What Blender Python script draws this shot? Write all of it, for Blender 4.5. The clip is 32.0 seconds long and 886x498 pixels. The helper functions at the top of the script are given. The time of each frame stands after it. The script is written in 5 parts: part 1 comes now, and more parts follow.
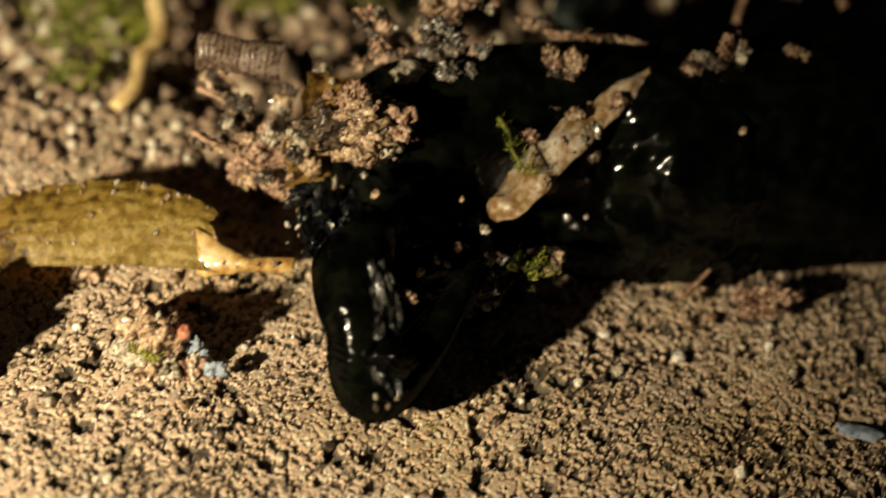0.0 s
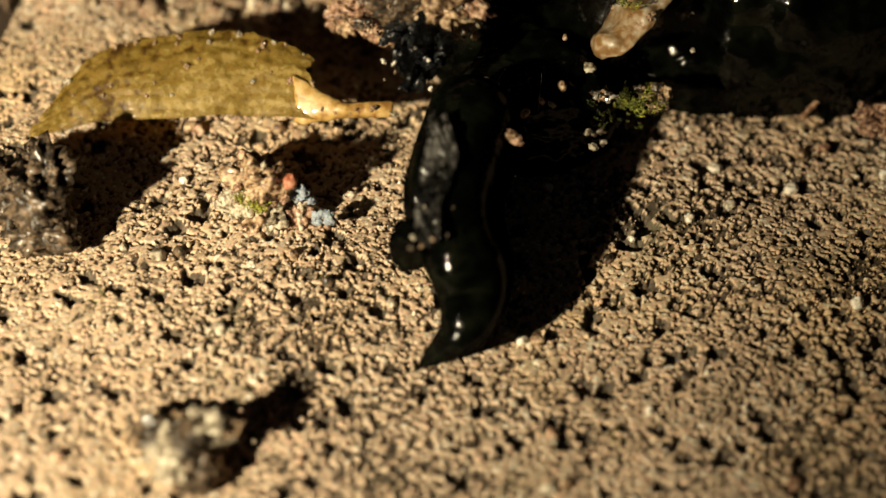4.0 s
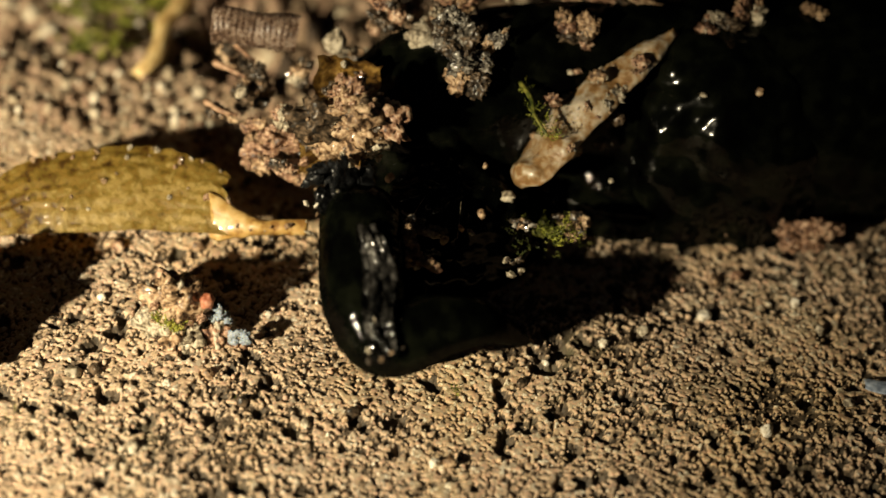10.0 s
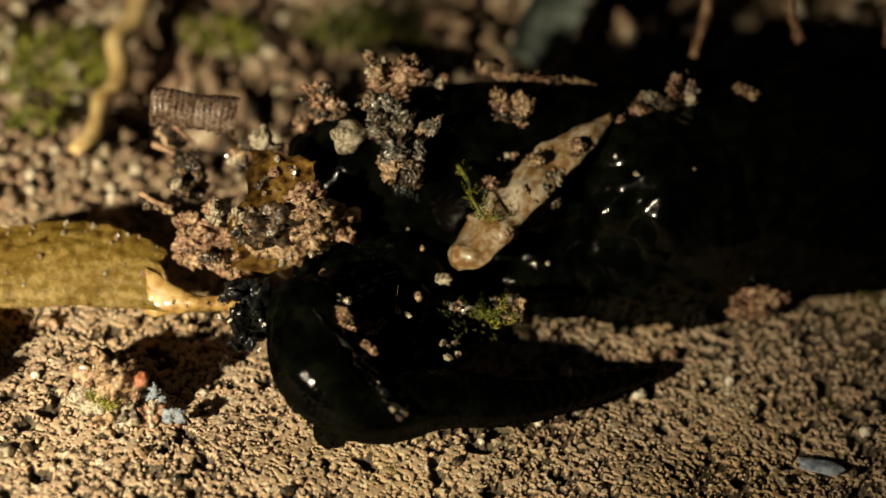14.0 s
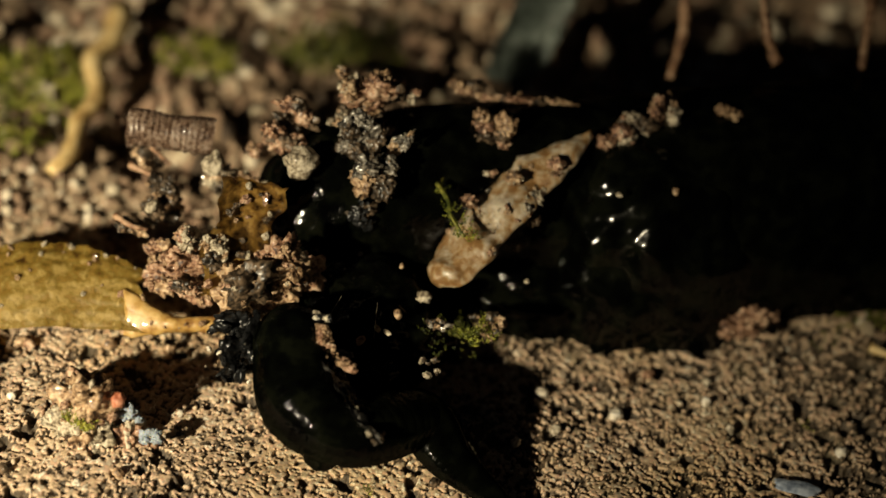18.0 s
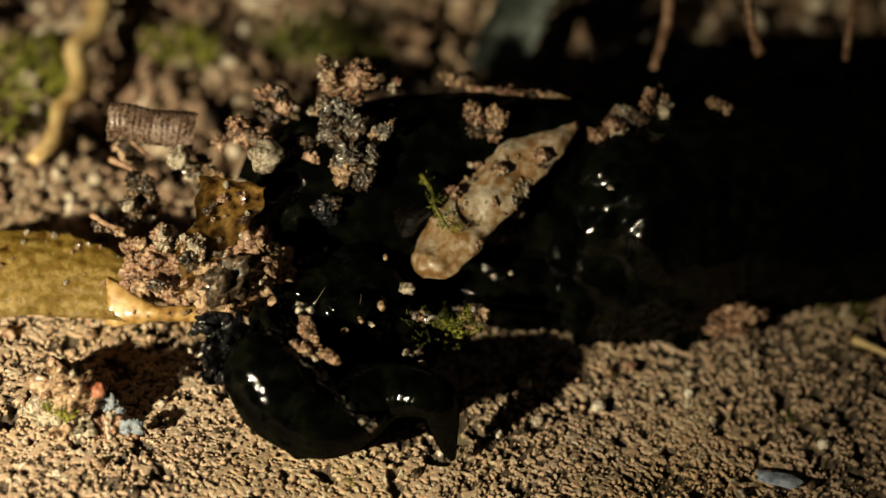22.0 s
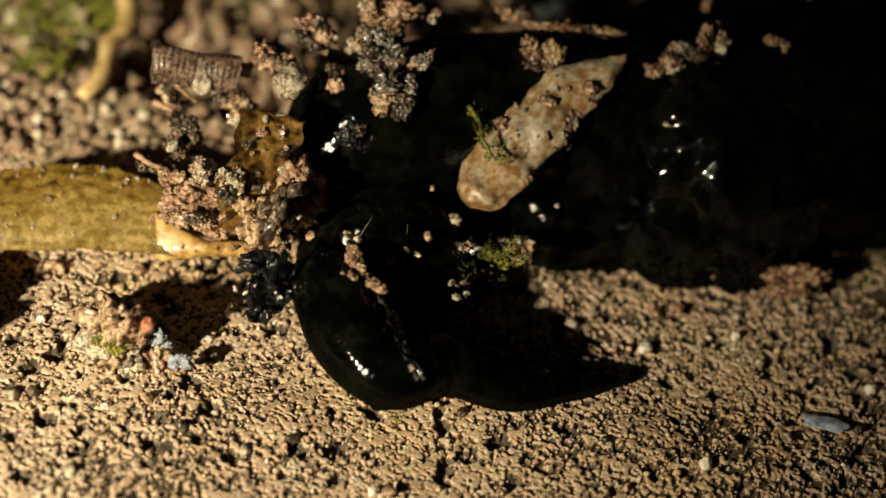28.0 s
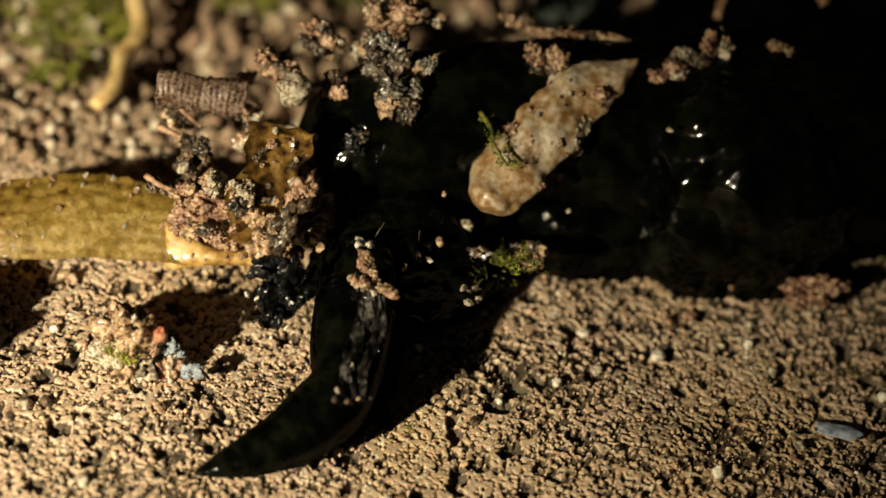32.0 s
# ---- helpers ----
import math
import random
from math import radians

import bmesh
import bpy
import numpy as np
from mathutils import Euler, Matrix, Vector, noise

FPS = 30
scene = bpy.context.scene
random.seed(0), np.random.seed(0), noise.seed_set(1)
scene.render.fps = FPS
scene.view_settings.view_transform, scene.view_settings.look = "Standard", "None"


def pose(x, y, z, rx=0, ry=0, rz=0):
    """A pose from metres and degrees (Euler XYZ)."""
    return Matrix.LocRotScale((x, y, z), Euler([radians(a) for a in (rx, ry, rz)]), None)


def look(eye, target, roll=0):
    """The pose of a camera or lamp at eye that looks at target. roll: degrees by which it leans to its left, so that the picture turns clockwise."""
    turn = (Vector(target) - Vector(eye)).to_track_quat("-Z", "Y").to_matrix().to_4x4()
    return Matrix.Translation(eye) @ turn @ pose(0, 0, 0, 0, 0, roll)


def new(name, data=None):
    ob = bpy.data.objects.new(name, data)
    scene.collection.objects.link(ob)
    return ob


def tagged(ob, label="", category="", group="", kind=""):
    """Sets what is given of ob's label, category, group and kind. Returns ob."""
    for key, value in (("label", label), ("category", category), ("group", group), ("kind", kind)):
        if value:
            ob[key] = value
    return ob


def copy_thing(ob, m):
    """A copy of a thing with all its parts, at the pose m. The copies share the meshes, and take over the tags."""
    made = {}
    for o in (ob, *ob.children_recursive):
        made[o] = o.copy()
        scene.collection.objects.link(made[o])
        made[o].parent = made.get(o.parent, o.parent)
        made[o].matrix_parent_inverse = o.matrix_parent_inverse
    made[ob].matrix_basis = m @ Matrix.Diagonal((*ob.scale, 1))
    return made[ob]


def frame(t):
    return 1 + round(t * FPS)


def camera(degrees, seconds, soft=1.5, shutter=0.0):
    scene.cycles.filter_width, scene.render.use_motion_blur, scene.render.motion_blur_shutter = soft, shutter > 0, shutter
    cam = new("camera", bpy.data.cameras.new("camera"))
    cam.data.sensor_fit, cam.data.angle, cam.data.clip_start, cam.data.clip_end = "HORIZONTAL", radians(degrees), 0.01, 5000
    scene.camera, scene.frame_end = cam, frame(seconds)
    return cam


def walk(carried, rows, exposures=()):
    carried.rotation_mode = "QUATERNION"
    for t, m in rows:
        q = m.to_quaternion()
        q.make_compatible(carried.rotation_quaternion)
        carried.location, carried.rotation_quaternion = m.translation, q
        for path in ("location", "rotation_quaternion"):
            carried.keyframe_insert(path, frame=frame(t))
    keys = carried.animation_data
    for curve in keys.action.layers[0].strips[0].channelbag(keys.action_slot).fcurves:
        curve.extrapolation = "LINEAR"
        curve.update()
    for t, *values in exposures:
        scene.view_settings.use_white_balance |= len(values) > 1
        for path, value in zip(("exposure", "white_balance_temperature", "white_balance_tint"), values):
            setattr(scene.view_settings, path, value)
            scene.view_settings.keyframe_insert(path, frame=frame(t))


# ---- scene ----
import itertools

MM = 0.001

# ---- camera ----
cam = camera(25.0, 32.0, soft=1.5, shutter=0.4)
cam.data.dof.use_dof = True
cam.data.dof.focus_distance = 0.1105
cam.data.dof.aperture_fstop = 22.0
PATH = [
    (0, 5.71, -80.37, 81.12, 0.41, 0.83, 7.10, 7.72),
    (0.5, 5.77, -80.08, 80.83, -1.39, -1.39, 4.29, 6.41),
    (1, 5.72, -80.02, 80.72, -1.23, -1.77, 3.73, 6.28),
    (1.5, 5.60, -80.07, 80.52, -1.67, -1.86, 3.51, 5.70),
    (2, 5.79, -79.97, 80.58, -2.52, -2.44, 2.99, 5.49),
    (2.5, 5.87, -79.78, 80.42, -2.82, -3.98, 1.17, 4.41),
    (3, 5.99, -79.63, 80.37, -3.53, -4.40, 0.68, 3.98),
    (3.5, 6.08, -79.55, 80.35, -3.57, -5.27, -0.21, 3.15),
    (5.5, 6.46, -79.58, 80.63, -4.66, -5.51, 0.06, 2.37),
    (6, 6.50, -79.59, 80.66, -4.71, -5.50, 0.13, 2.40),
    (6.5, 6.53, -79.60, 80.73, -4.45, -5.00, 0.65, 2.73),
    (7, 6.55, -79.57, 80.80, -4.34, -4.50, 1.14, 2.88),
    (7.5, 6.59, -79.54, 80.95, -4.21, -4.39, 1.35, 3.10),
    (8, 6.64, -79.43, 81.07, -4.08, -4.12, 1.61, 3.37),
    (8.5, 6.78, -79.31, 81.23, -4.06, -3.85, 1.93, 3.37),
    (9, 7.01, -79.19, 81.49, -2.62, -2.74, 2.99, 3.92),
    (9.5, 7.10, -79.23, 81.74, -0.47, -0.63, 5.16, 5.38),
    (10, 7.18, -79.27, 81.85, -0.42, -0.53, 5.42, 5.39),
    (10.5, 7.18, -79.29, 81.86, -0.01, -0.12, 5.82, 5.52),
    (11, 7.15, -79.31, 81.94, 0.22, 0.15, 6.19, 5.73),
    (11.5, 7.13, -79.27, 81.99, 0.34, 0.62, 6.69, 5.80),
    (12, 7.21, -79.23, 82.07, 0.22, 0.74, 6.86, 5.76),
    (12.5, 7.52, -79.19, 82.33, 2.08, 1.87, 8.16, 6.60),
    (13, 7.53, -79.16, 82.35, 2.25, 2.47, 8.80, 6.61),
    (13.5, 7.50, -79.19, 82.29, 2.39, 2.65, 8.97, 6.76),
    (14, 7.44, -79.15, 82.24, 2.38, 2.74, 8.97, 6.86),
    (14.5, 7.50, -79.21, 82.22, 2.61, 2.84, 9.11, 6.89),
    (16.5, 7.43, -79.17, 82.35, 3.18, 2.93, 9.27, 7.30),
    (17, 7.34, -79.17, 82.39, 3.32, 3.10, 9.49, 7.27),
    (17.5, 7.45, -79.16, 82.44, 3.27, 3.32, 9.78, 7.32),
    (18, 7.42, -79.16, 82.39, 3.44, 3.58, 10.01, 7.45),
    (18.5, 7.41, -79.22, 82.32, 3.62, 3.66, 10.10, 7.48),
    (19, 7.44, -79.24, 82.28, 3.55, 3.58, 9.98, 7.42),
    (19.5, 7.47, -79.29, 82.12, 3.47, 3.35, 9.63, 7.52),
    (20, 7.41, -79.07, 82.07, 3.44, 3.02, 8.96, 7.60),
    (20.5, 7.45, -79.02, 82.12, 3.32, 2.91, 8.85, 7.46),
    (21, 7.54, -78.97, 82.21, 3.97, 3.23, 9.20, 7.77),
    (21.5, 7.64, -78.97, 82.25, 4.28, 3.43, 9.46, 7.86),
    (22, 7.62, -78.97, 82.21, 4.47, 3.56, 9.56, 7.97),
    (22.5, 7.60, -78.92, 82.13, 4.47, 3.69, 9.57, 8.08),
    (23, 7.58, -78.93, 82.05, 4.53, 3.85, 9.66, 8.11),
    (23.5, 7.59, -79.05, 81.96, 4.61, 3.44, 9.25, 8.27),
    (24, 7.52, -79.06, 81.88, 4.63, 2.95, 8.63, 8.23),
    (24.5, 7.46, -79.10, 81.81, 4.44, 2.55, 8.15, 8.16),
    (25, 7.39, -79.08, 81.72, 3.92, 1.52, 6.95, 8.05),
    (25.5, 7.36, -79.12, 81.67, 3.48, 1.09, 6.49, 7.71),
    (27.5, 7.02, -79.20, 81.76, 2.95, 1.13, 6.71, 7.94),
    (28, 6.96, -79.21, 81.85, 2.39, 1.05, 6.76, 7.99),
    (28.5, 6.86, -79.24, 81.87, 2.20, 1.11, 6.90, 7.86),
    (29, 6.84, -79.26, 81.89, 1.96, 1.15, 6.98, 7.68),
    (29.5, 6.84, -79.24, 81.89, 1.77, 1.27, 7.11, 7.66),
    (30, 6.93, -79.23, 81.91, 1.66, 1.25, 7.12, 7.61),
    (30.5, 6.96, -79.21, 81.90, 1.63, 1.20, 7.03, 7.43),
    (31, 7.03, -79.18, 81.94, 1.62, 1.17, 7.00, 7.40),
    (31.5, 7.07, -79.16, 81.96, 1.62, 1.20, 7.04, 7.37),
    (32, 7.13, -79.16, 81.98, 1.65, 1.22, 7.10, 7.38),
]
walk(cam, [(t, look((ex * MM, ey * MM, ez * MM), (tx * MM, ty * MM, tz * MM), roll)) for t, ex, ey, ez, tx, ty, tz, roll in PATH],
     exposures=[(0, 0.0), (10, 0.0), (12, -0.15), (25, -0.15), (28, 0.0), (32, 0.0)])

# ---- light: a hand torch beside the camera, night all round ----
world = bpy.data.worlds.new("night")
scene.world = world
world.use_nodes = True
world.node_tree.nodes["Background"].inputs["Color"].default_value = (0.5, 0.6, 0.8, 1)
world.node_tree.nodes["Background"].inputs["Strength"].default_value = 0.004
torch = new("torch", bpy.data.lights.new("torch", "SPOT"))
torch.data.energy = 2.36
torch.data.color = (1.0, 0.86, 0.58)
torch.data.shadow_soft_size = 0.0025
torch.data.spot_size = radians(60)
torch.data.spot_blend = 1.0
torch.matrix_world = look((-0.0770, -0.1137, 0.0662), (-0.047, -0.0375, 0))


# ---- materials ----
def material(name, colours, scale=900, rough=0.7, bump=0.3, depth=0.00015, coat=0.0, attribute="", sheer=0.0, spec=0.5, fine=4.0, film=0.0, spread=0.1):
    """Ramp of colours over two scales of noise (or over a stored value), with relief."""
    m = bpy.data.materials.new(name)
    m.use_nodes = True
    nt = m.node_tree
    b = nt.nodes["Principled BSDF"]
    co = nt.nodes.new("ShaderNodeTexCoord")
    big = nt.nodes.new("ShaderNodeTexNoise")
    big.inputs["Scale"].default_value = scale
    big.inputs["Detail"].default_value = 5
    place = co.outputs["Object"]
    if film:
        lies = nt.nodes.new("ShaderNodeAttribute")
        lies.attribute_name = "rest"
        place = lies.outputs["Vector"]
    nt.links.new(place, big.inputs["Vector"])
    small = nt.nodes.new("ShaderNodeTexNoise")
    small.inputs["Scale"].default_value = scale * fine
    small.inputs["Detail"].default_value = 4
    nt.links.new(place, small.inputs["Vector"])
    mix = nt.nodes.new("ShaderNodeMath")
    mix.operation = "MULTIPLY_ADD"
    mix.inputs[1].default_value = 0.5
    half = nt.nodes.new("ShaderNodeMath")
    half.operation = "MULTIPLY"
    half.inputs[1].default_value = 0.5
    nt.links.new(small.outputs["Fac"], mix.inputs[0])
    nt.links.new(half.outputs[0], mix.inputs[2])
    if attribute:
        mix.inputs[1].default_value, half.inputs[1].default_value = 0.3, 0.7
        at = nt.nodes.new("ShaderNodeAttribute")
        at.attribute_name = attribute
        nt.links.new(at.outputs["Fac"], half.inputs[0])
    else:
        nt.links.new(big.outputs["Fac"], half.inputs[0])
    ramp = nt.nodes.new("ShaderNodeValToRGB")
    el = ramp.color_ramp.elements
    lo, hi = (0.15, 0.85) if attribute else (0.5 - spread, 0.5 + spread)
    for n, c in enumerate(colours):
        p = lo + (hi - lo) * n / max(1, len(colours) - 1)
        e = el[n] if n < 2 else el.new(p)
        e.position, e.color = p, (*c, 1)
    nt.links.new(mix.outputs[0], ramp.inputs["Fac"])
    nt.links.new(ramp.outputs["Color"], b.inputs["Base Color"])
    bm = nt.nodes.new("ShaderNodeBump")
    bm.inputs["Strength"].default_value = bump
    bm.inputs["Distance"].default_value = depth
    nt.links.new(mix.outputs[0], bm.inputs["Height"])
    nt.links.new(bm.outputs["Normal"], b.inputs["Normal"])
    rr = nt.nodes.new("ShaderNodeMapRange")
    rr.inputs["To Min"].default_value = max(0.02, rough * 0.75)
    rr.inputs["To Max"].default_value = min(1.0, rough * 1.2)
    nt.links.new(small.outputs["Fac"], rr.inputs["Value"])
    nt.links.new(rr.outputs["Result"], b.inputs["Roughness"])
    b.inputs["Coat Weight"].default_value = coat
    b.inputs["Coat Roughness"].default_value = 0.08
    b.inputs["Subsurface Weight"].default_value = sheer
    b.inputs["Subsurface Radius"].default_value = (0.0012, 0.0008, 0.0004)
    b.inputs["Specular IOR Level"].default_value = spec
    if film:
        b.inputs["Specular IOR Level"].default_value = 0.0
        gloss = nt.nodes.new("ShaderNodeBsdfGlossy")
        nt.links.new(bm.outputs["Normal"], gloss.inputs["Normal"])
        nt.links.new(rr.outputs["Result"], gloss.inputs["Roughness"])
        wet = nt.nodes.new("ShaderNodeMixShader")
        wet.inputs["Fac"].default_value = film
        skin = nt.nodes.new("ShaderNodeBsdfDiffuse")
        nt.links.new(ramp.outputs["Color"], skin.inputs["Color"])
        nt.links.new(skin.outputs[0], wet.inputs[1])
        nt.links.new(gloss.outputs[0], wet.inputs[2])
        nt.links.new(wet.outputs[0], nt.nodes["Material Output"].inputs["Surface"])
    return m


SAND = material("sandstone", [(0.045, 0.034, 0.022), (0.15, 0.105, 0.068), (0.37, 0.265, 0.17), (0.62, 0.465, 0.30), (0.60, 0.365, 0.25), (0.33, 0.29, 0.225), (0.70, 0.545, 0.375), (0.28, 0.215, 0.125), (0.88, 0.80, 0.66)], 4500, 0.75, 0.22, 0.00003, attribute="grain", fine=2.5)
# thin olive film of algae in patches over the sandstone
nt = SAND.node_tree
film = nt.nodes.new("ShaderNodeTexNoise")
film.inputs["Scale"].default_value = 190
film.inputs["Detail"].default_value = 6
film.inputs["Roughness"].default_value = 0.7
patch = nt.nodes.new("ShaderNodeMapRange")
patch.inputs["From Min"].default_value, patch.inputs["From Max"].default_value = 0.54, 0.72
patch.inputs["To Max"].default_value = 0.75
stain = nt.nodes.new("ShaderNodeMixRGB")
stain.inputs["Color2"].default_value = (0.10, 0.085, 0.04, 1)
paint = nt.nodes["Principled BSDF"].inputs["Base Color"]
nt.links.new(nt.nodes["Texture Coordinate"].outputs["Object"], film.inputs["Vector"])
nt.links.new(film.outputs["Fac"], patch.inputs["Value"])
nt.links.new(patch.outputs["Result"], stain.inputs["Fac"])
nt.links.new(paint.links[0].from_socket, stain.inputs["Color1"])
# ochre yellow tint in broad patches
broad = nt.nodes.new("ShaderNodeTexNoise")
broad.inputs["Scale"].default_value = 75
broad.inputs["Detail"].default_value = 5
where = nt.nodes.new("ShaderNodeMapRange")
where.inputs["From Min"].default_value, where.inputs["From Max"].default_value = 0.50, 0.66
where.inputs["To Max"].default_value = 0.36
ochre = nt.nodes.new("ShaderNodeMixRGB")
ochre.blend_type = "MULTIPLY"
ochre.inputs["Color2"].default_value = (1.0, 0.92, 0.55, 1)
nt.links.new(nt.nodes["Texture Coordinate"].outputs["Object"], broad.inputs["Vector"])
nt.links.new(broad.outputs["Fac"], where.inputs["Value"])
nt.links.new(where.outputs["Result"], ochre.inputs["Fac"])
nt.links.new(stain.outputs["Color"], ochre.inputs["Color1"])
nt.links.new(ochre.outputs["Color"], paint)
SOIL = material("pebbly soil", [(0.035, 0.022, 0.013), (0.12, 0.077, 0.045), (0.27, 0.19, 0.12), (0.23, 0.137, 0.09), (0.40, 0.325, 0.22), (0.70, 0.62, 0.49)], 500, 0.8, 0.5, 0.0001, attribute="grain")
SLIME = material("black slimy skin", [(0.0006, 0.0006, 0.0006), (0.0014, 0.0017, 0.0011), (0.004, 0.0046, 0.0026)], 420, 0.09, 0.55, 0.0004, fine=2.2, film=0.022)
WET_SKIN = material("black wet rippled skin", [(0.0006, 0.0006, 0.0006), (0.0014, 0.0017, 0.0011), (0.004, 0.0046, 0.0026)], 420, 0.10, 0.1, 0.0003, fine=2.2, film=0.042)
FILL_BLACK = material("black shadow fill", [(0.0008, 0.0009, 0.0008), (0.0014, 0.0017, 0.0011), (0.003, 0.0036, 0.0022)], 300, 0.3, 0.0, 0.0001, spec=0.0)
SHARD = material("glossy black torn skin", [(0.002, 0.002, 0.002), (0.009, 0.0095, 0.010), (0.024, 0.025, 0.027)], 900, 0.26, 0.6, 0.00015, spec=0.5, fine=3)
MEMBRANE = material("grey dried skin", [(0.004, 0.004, 0.004), (0.018, 0.017, 0.015), (0.055, 0.051, 0.047), (0.17, 0.16, 0.15)], 520, 0.2, 0.6, 0.0002, fine=3.5, spec=0.9)
CLOD_BROWN = material("brown crumbly soil", [(0.04, 0.021, 0.011), (0.21, 0.125, 0.065), (0.38, 0.25, 0.145), (0.56, 0.41, 0.26)], 900, 0.6, 0.8, 0.00015, coat=0.3)
CLOD_RED = material("reddish crumbly soil", [(0.05, 0.022, 0.013), (0.23, 0.12, 0.07), (0.38, 0.225, 0.14), (0.54, 0.39, 0.27)], 1000, 0.55, 0.8, 0.00015, coat=0.25)
CLOD_PALE = material("pale grey soil", [(0.09, 0.07, 0.045), (0.28, 0.23, 0.16), (0.46, 0.40, 0.30), (0.60, 0.53, 0.41)], 1000, 0.7, 0.8, 0.00014, coat=0.25)
CLOD_DARK = material("dark wet soil", [(0.012, 0.010, 0.008), (0.05, 0.035, 0.022), (0.16, 0.11, 0.07)], 900, 0.4, 0.6, 0.00012, coat=0.3)
WHITE_GRAIN = material("white quartz", [(0.45, 0.38, 0.28), (0.75, 0.68, 0.55), (0.85, 0.80, 0.70)], 900, 0.5, 0.3)
FLUFF = material("white cottony fungus", [(0.16, 0.18, 0.20), (0.27, 0.31, 0.36), (0.40, 0.46, 0.54)], 900, 0.8, 0.7, sheer=0.4, spread=0.15)
ORANGE = material("orange red mineral", [(0.26, 0.07, 0.03), (0.42, 0.15, 0.08), (0.52, 0.24, 0.15)], 900, 0.6, 0.4)
LEAF = material("olive dead leaf", [(0.07, 0.03, 0.004), (0.17, 0.085, 0.012), (0.23, 0.155, 0.022), (0.35, 0.21, 0.038), (0.29, 0.20, 0.032), (0.48, 0.34, 0.10)], 130, 0.55, 0.9, 0.0003, sheer=0.12, fine=14, spread=0.095, coat=0.05)
STALK = material("yellow leaf stalk", [(0.24, 0.12, 0.03), (0.44, 0.27, 0.08), (0.54, 0.37, 0.15)], 420, 0.45, 0.5, 0.0002, sheer=0.15, coat=0.3)
ROOT = material("pale yellow root", [(0.40, 0.25, 0.09), (0.64, 0.45, 0.19), (0.74, 0.57, 0.29)], 500, 0.6, 0.4)
MOSS = material("green moss", [(0.04, 0.052, 0.005), (0.16, 0.18, 0.016), (0.42, 0.41, 0.06)], 900, 0.6, 0.2)
# darker copy of the moss: shade on fragments and far cushions is in its colour
DARK_MOSS = material("dark moss with shade in its colour", [(0.02, 0.03, 0.005), (0.075, 0.085, 0.012), (0.21, 0.20, 0.035)], 900, 0.5, 0.2)
FOLD = material("tan translucent flesh", [(0.22, 0.12, 0.045), (0.30, 0.185, 0.085), (0.36, 0.265, 0.16), (0.43, 0.35, 0.25), (0.52, 0.45, 0.35)], 300, 0.38, 0.8, 0.0002, sheer=0.35, fine=7, spread=0.09, coat=0.3)
HUSK = material("brown ribbed husk", [(0.07, 0.035, 0.02), (0.20, 0.12, 0.08), (0.33, 0.23, 0.17), (0.46, 0.36, 0.29)], 1300, 0.4, 0.6, sheer=0.15, coat=0.2)
WET_GREY = material("wet grey slimy soil", [(0.02, 0.018, 0.016), (0.085, 0.075, 0.062), (0.20, 0.18, 0.15), (0.42, 0.38, 0.33)], 700, 0.22, 0.6, 0.00015, coat=0.7)
TWIG = material("brown twig bark", [(0.10, 0.05, 0.03), (0.28, 0.15, 0.08), (0.42, 0.27, 0.17)], 900, 0.6, 0.5)
CHIP = material("blue grey slate", [(0.18, 0.22, 0.30), (0.32, 0.38, 0.49), (0.48, 0.54, 0.65)], 700, 0.4, 0.5)
GREYLEAF = material("grey green leaf", [(0.08, 0.10, 0.085), (0.16, 0.195, 0.175), (0.26, 0.30, 0.27)], 300, 0.5, 0.3)
AMBER = material("amber translucent leaf", [(0.04, 0.018, 0.005), (0.14, 0.07, 0.015), (0.30, 0.165, 0.035), (0.48, 0.30, 0.08)], 420, 0.3, 0.6, 0.0003, sheer=0.15, coat=0.4, spread=0.09)
CHITIN = material("black insect shell", [(0.004, 0.004, 0.005), (0.012, 0.012, 0.014), (0.03, 0.03, 0.034)], 900, 0.25, 0.4, coat=0.5)


# ---- mesh helpers (all in millimetres) ----
def link(name, bm, mat, parent=None, label="", smooth=True, along=0.0):
    me = bpy.data.meshes.new(name)
    bmesh.ops.scale(bm, vec=(MM, MM, MM), verts=bm.verts)
    bm.to_mesh(me)
    bm.free()
    if smooth:
        me.polygons.foreach_set("use_smooth", [True] * len(me.polygons))
    me.materials.append(mat)
    if mat in (SLIME, WET_SKIN):
        at = me.attributes.new("rest", "FLOAT_VECTOR", "POINT")
        at.data.foreach_set("vector", [c for v in me.vertices for c in (v.co.x, v.co.y, v.co.z + along * MM)])
    ob = new(name, me)
    if parent is not None:
        ob.parent = parent
    if label:
        tagged(ob, label)
    return ob


def part(name, bm, mat, parent, label="", along=0.0):
    return link(name, bm, mat, parent, label, along=along)


def empty(name):
    ob = new(name)
    ob.empty_display_size = 0.002
    return ob


def lump(bm, centre, size, seed=0, rough=0.25, freq=1.6, subdiv=2, turn=0.0):
    """One rough stone-like lump added to bm."""
    made = bmesh.ops.create_icosphere(bm, subdivisions=subdiv, radius=1.0)["verts"]
    off = Vector((seed * 7.13 % 50, seed * 3.71 % 50, seed * 1.93 % 50))
    spin = Euler((turn, turn * 0.7, turn * 1.3)).to_matrix()
    for v in made:
        n = noise.noise(v.co * freq + off) + 0.5 * noise.noise(v.co * freq * 2.7 + off)
        c = v.co * (1 + rough * n)
        c = spin @ Vector((c.x * size[0], c.y * size[1], c.z * size[2]))
        v.co = c + Vector(centre)
    return made


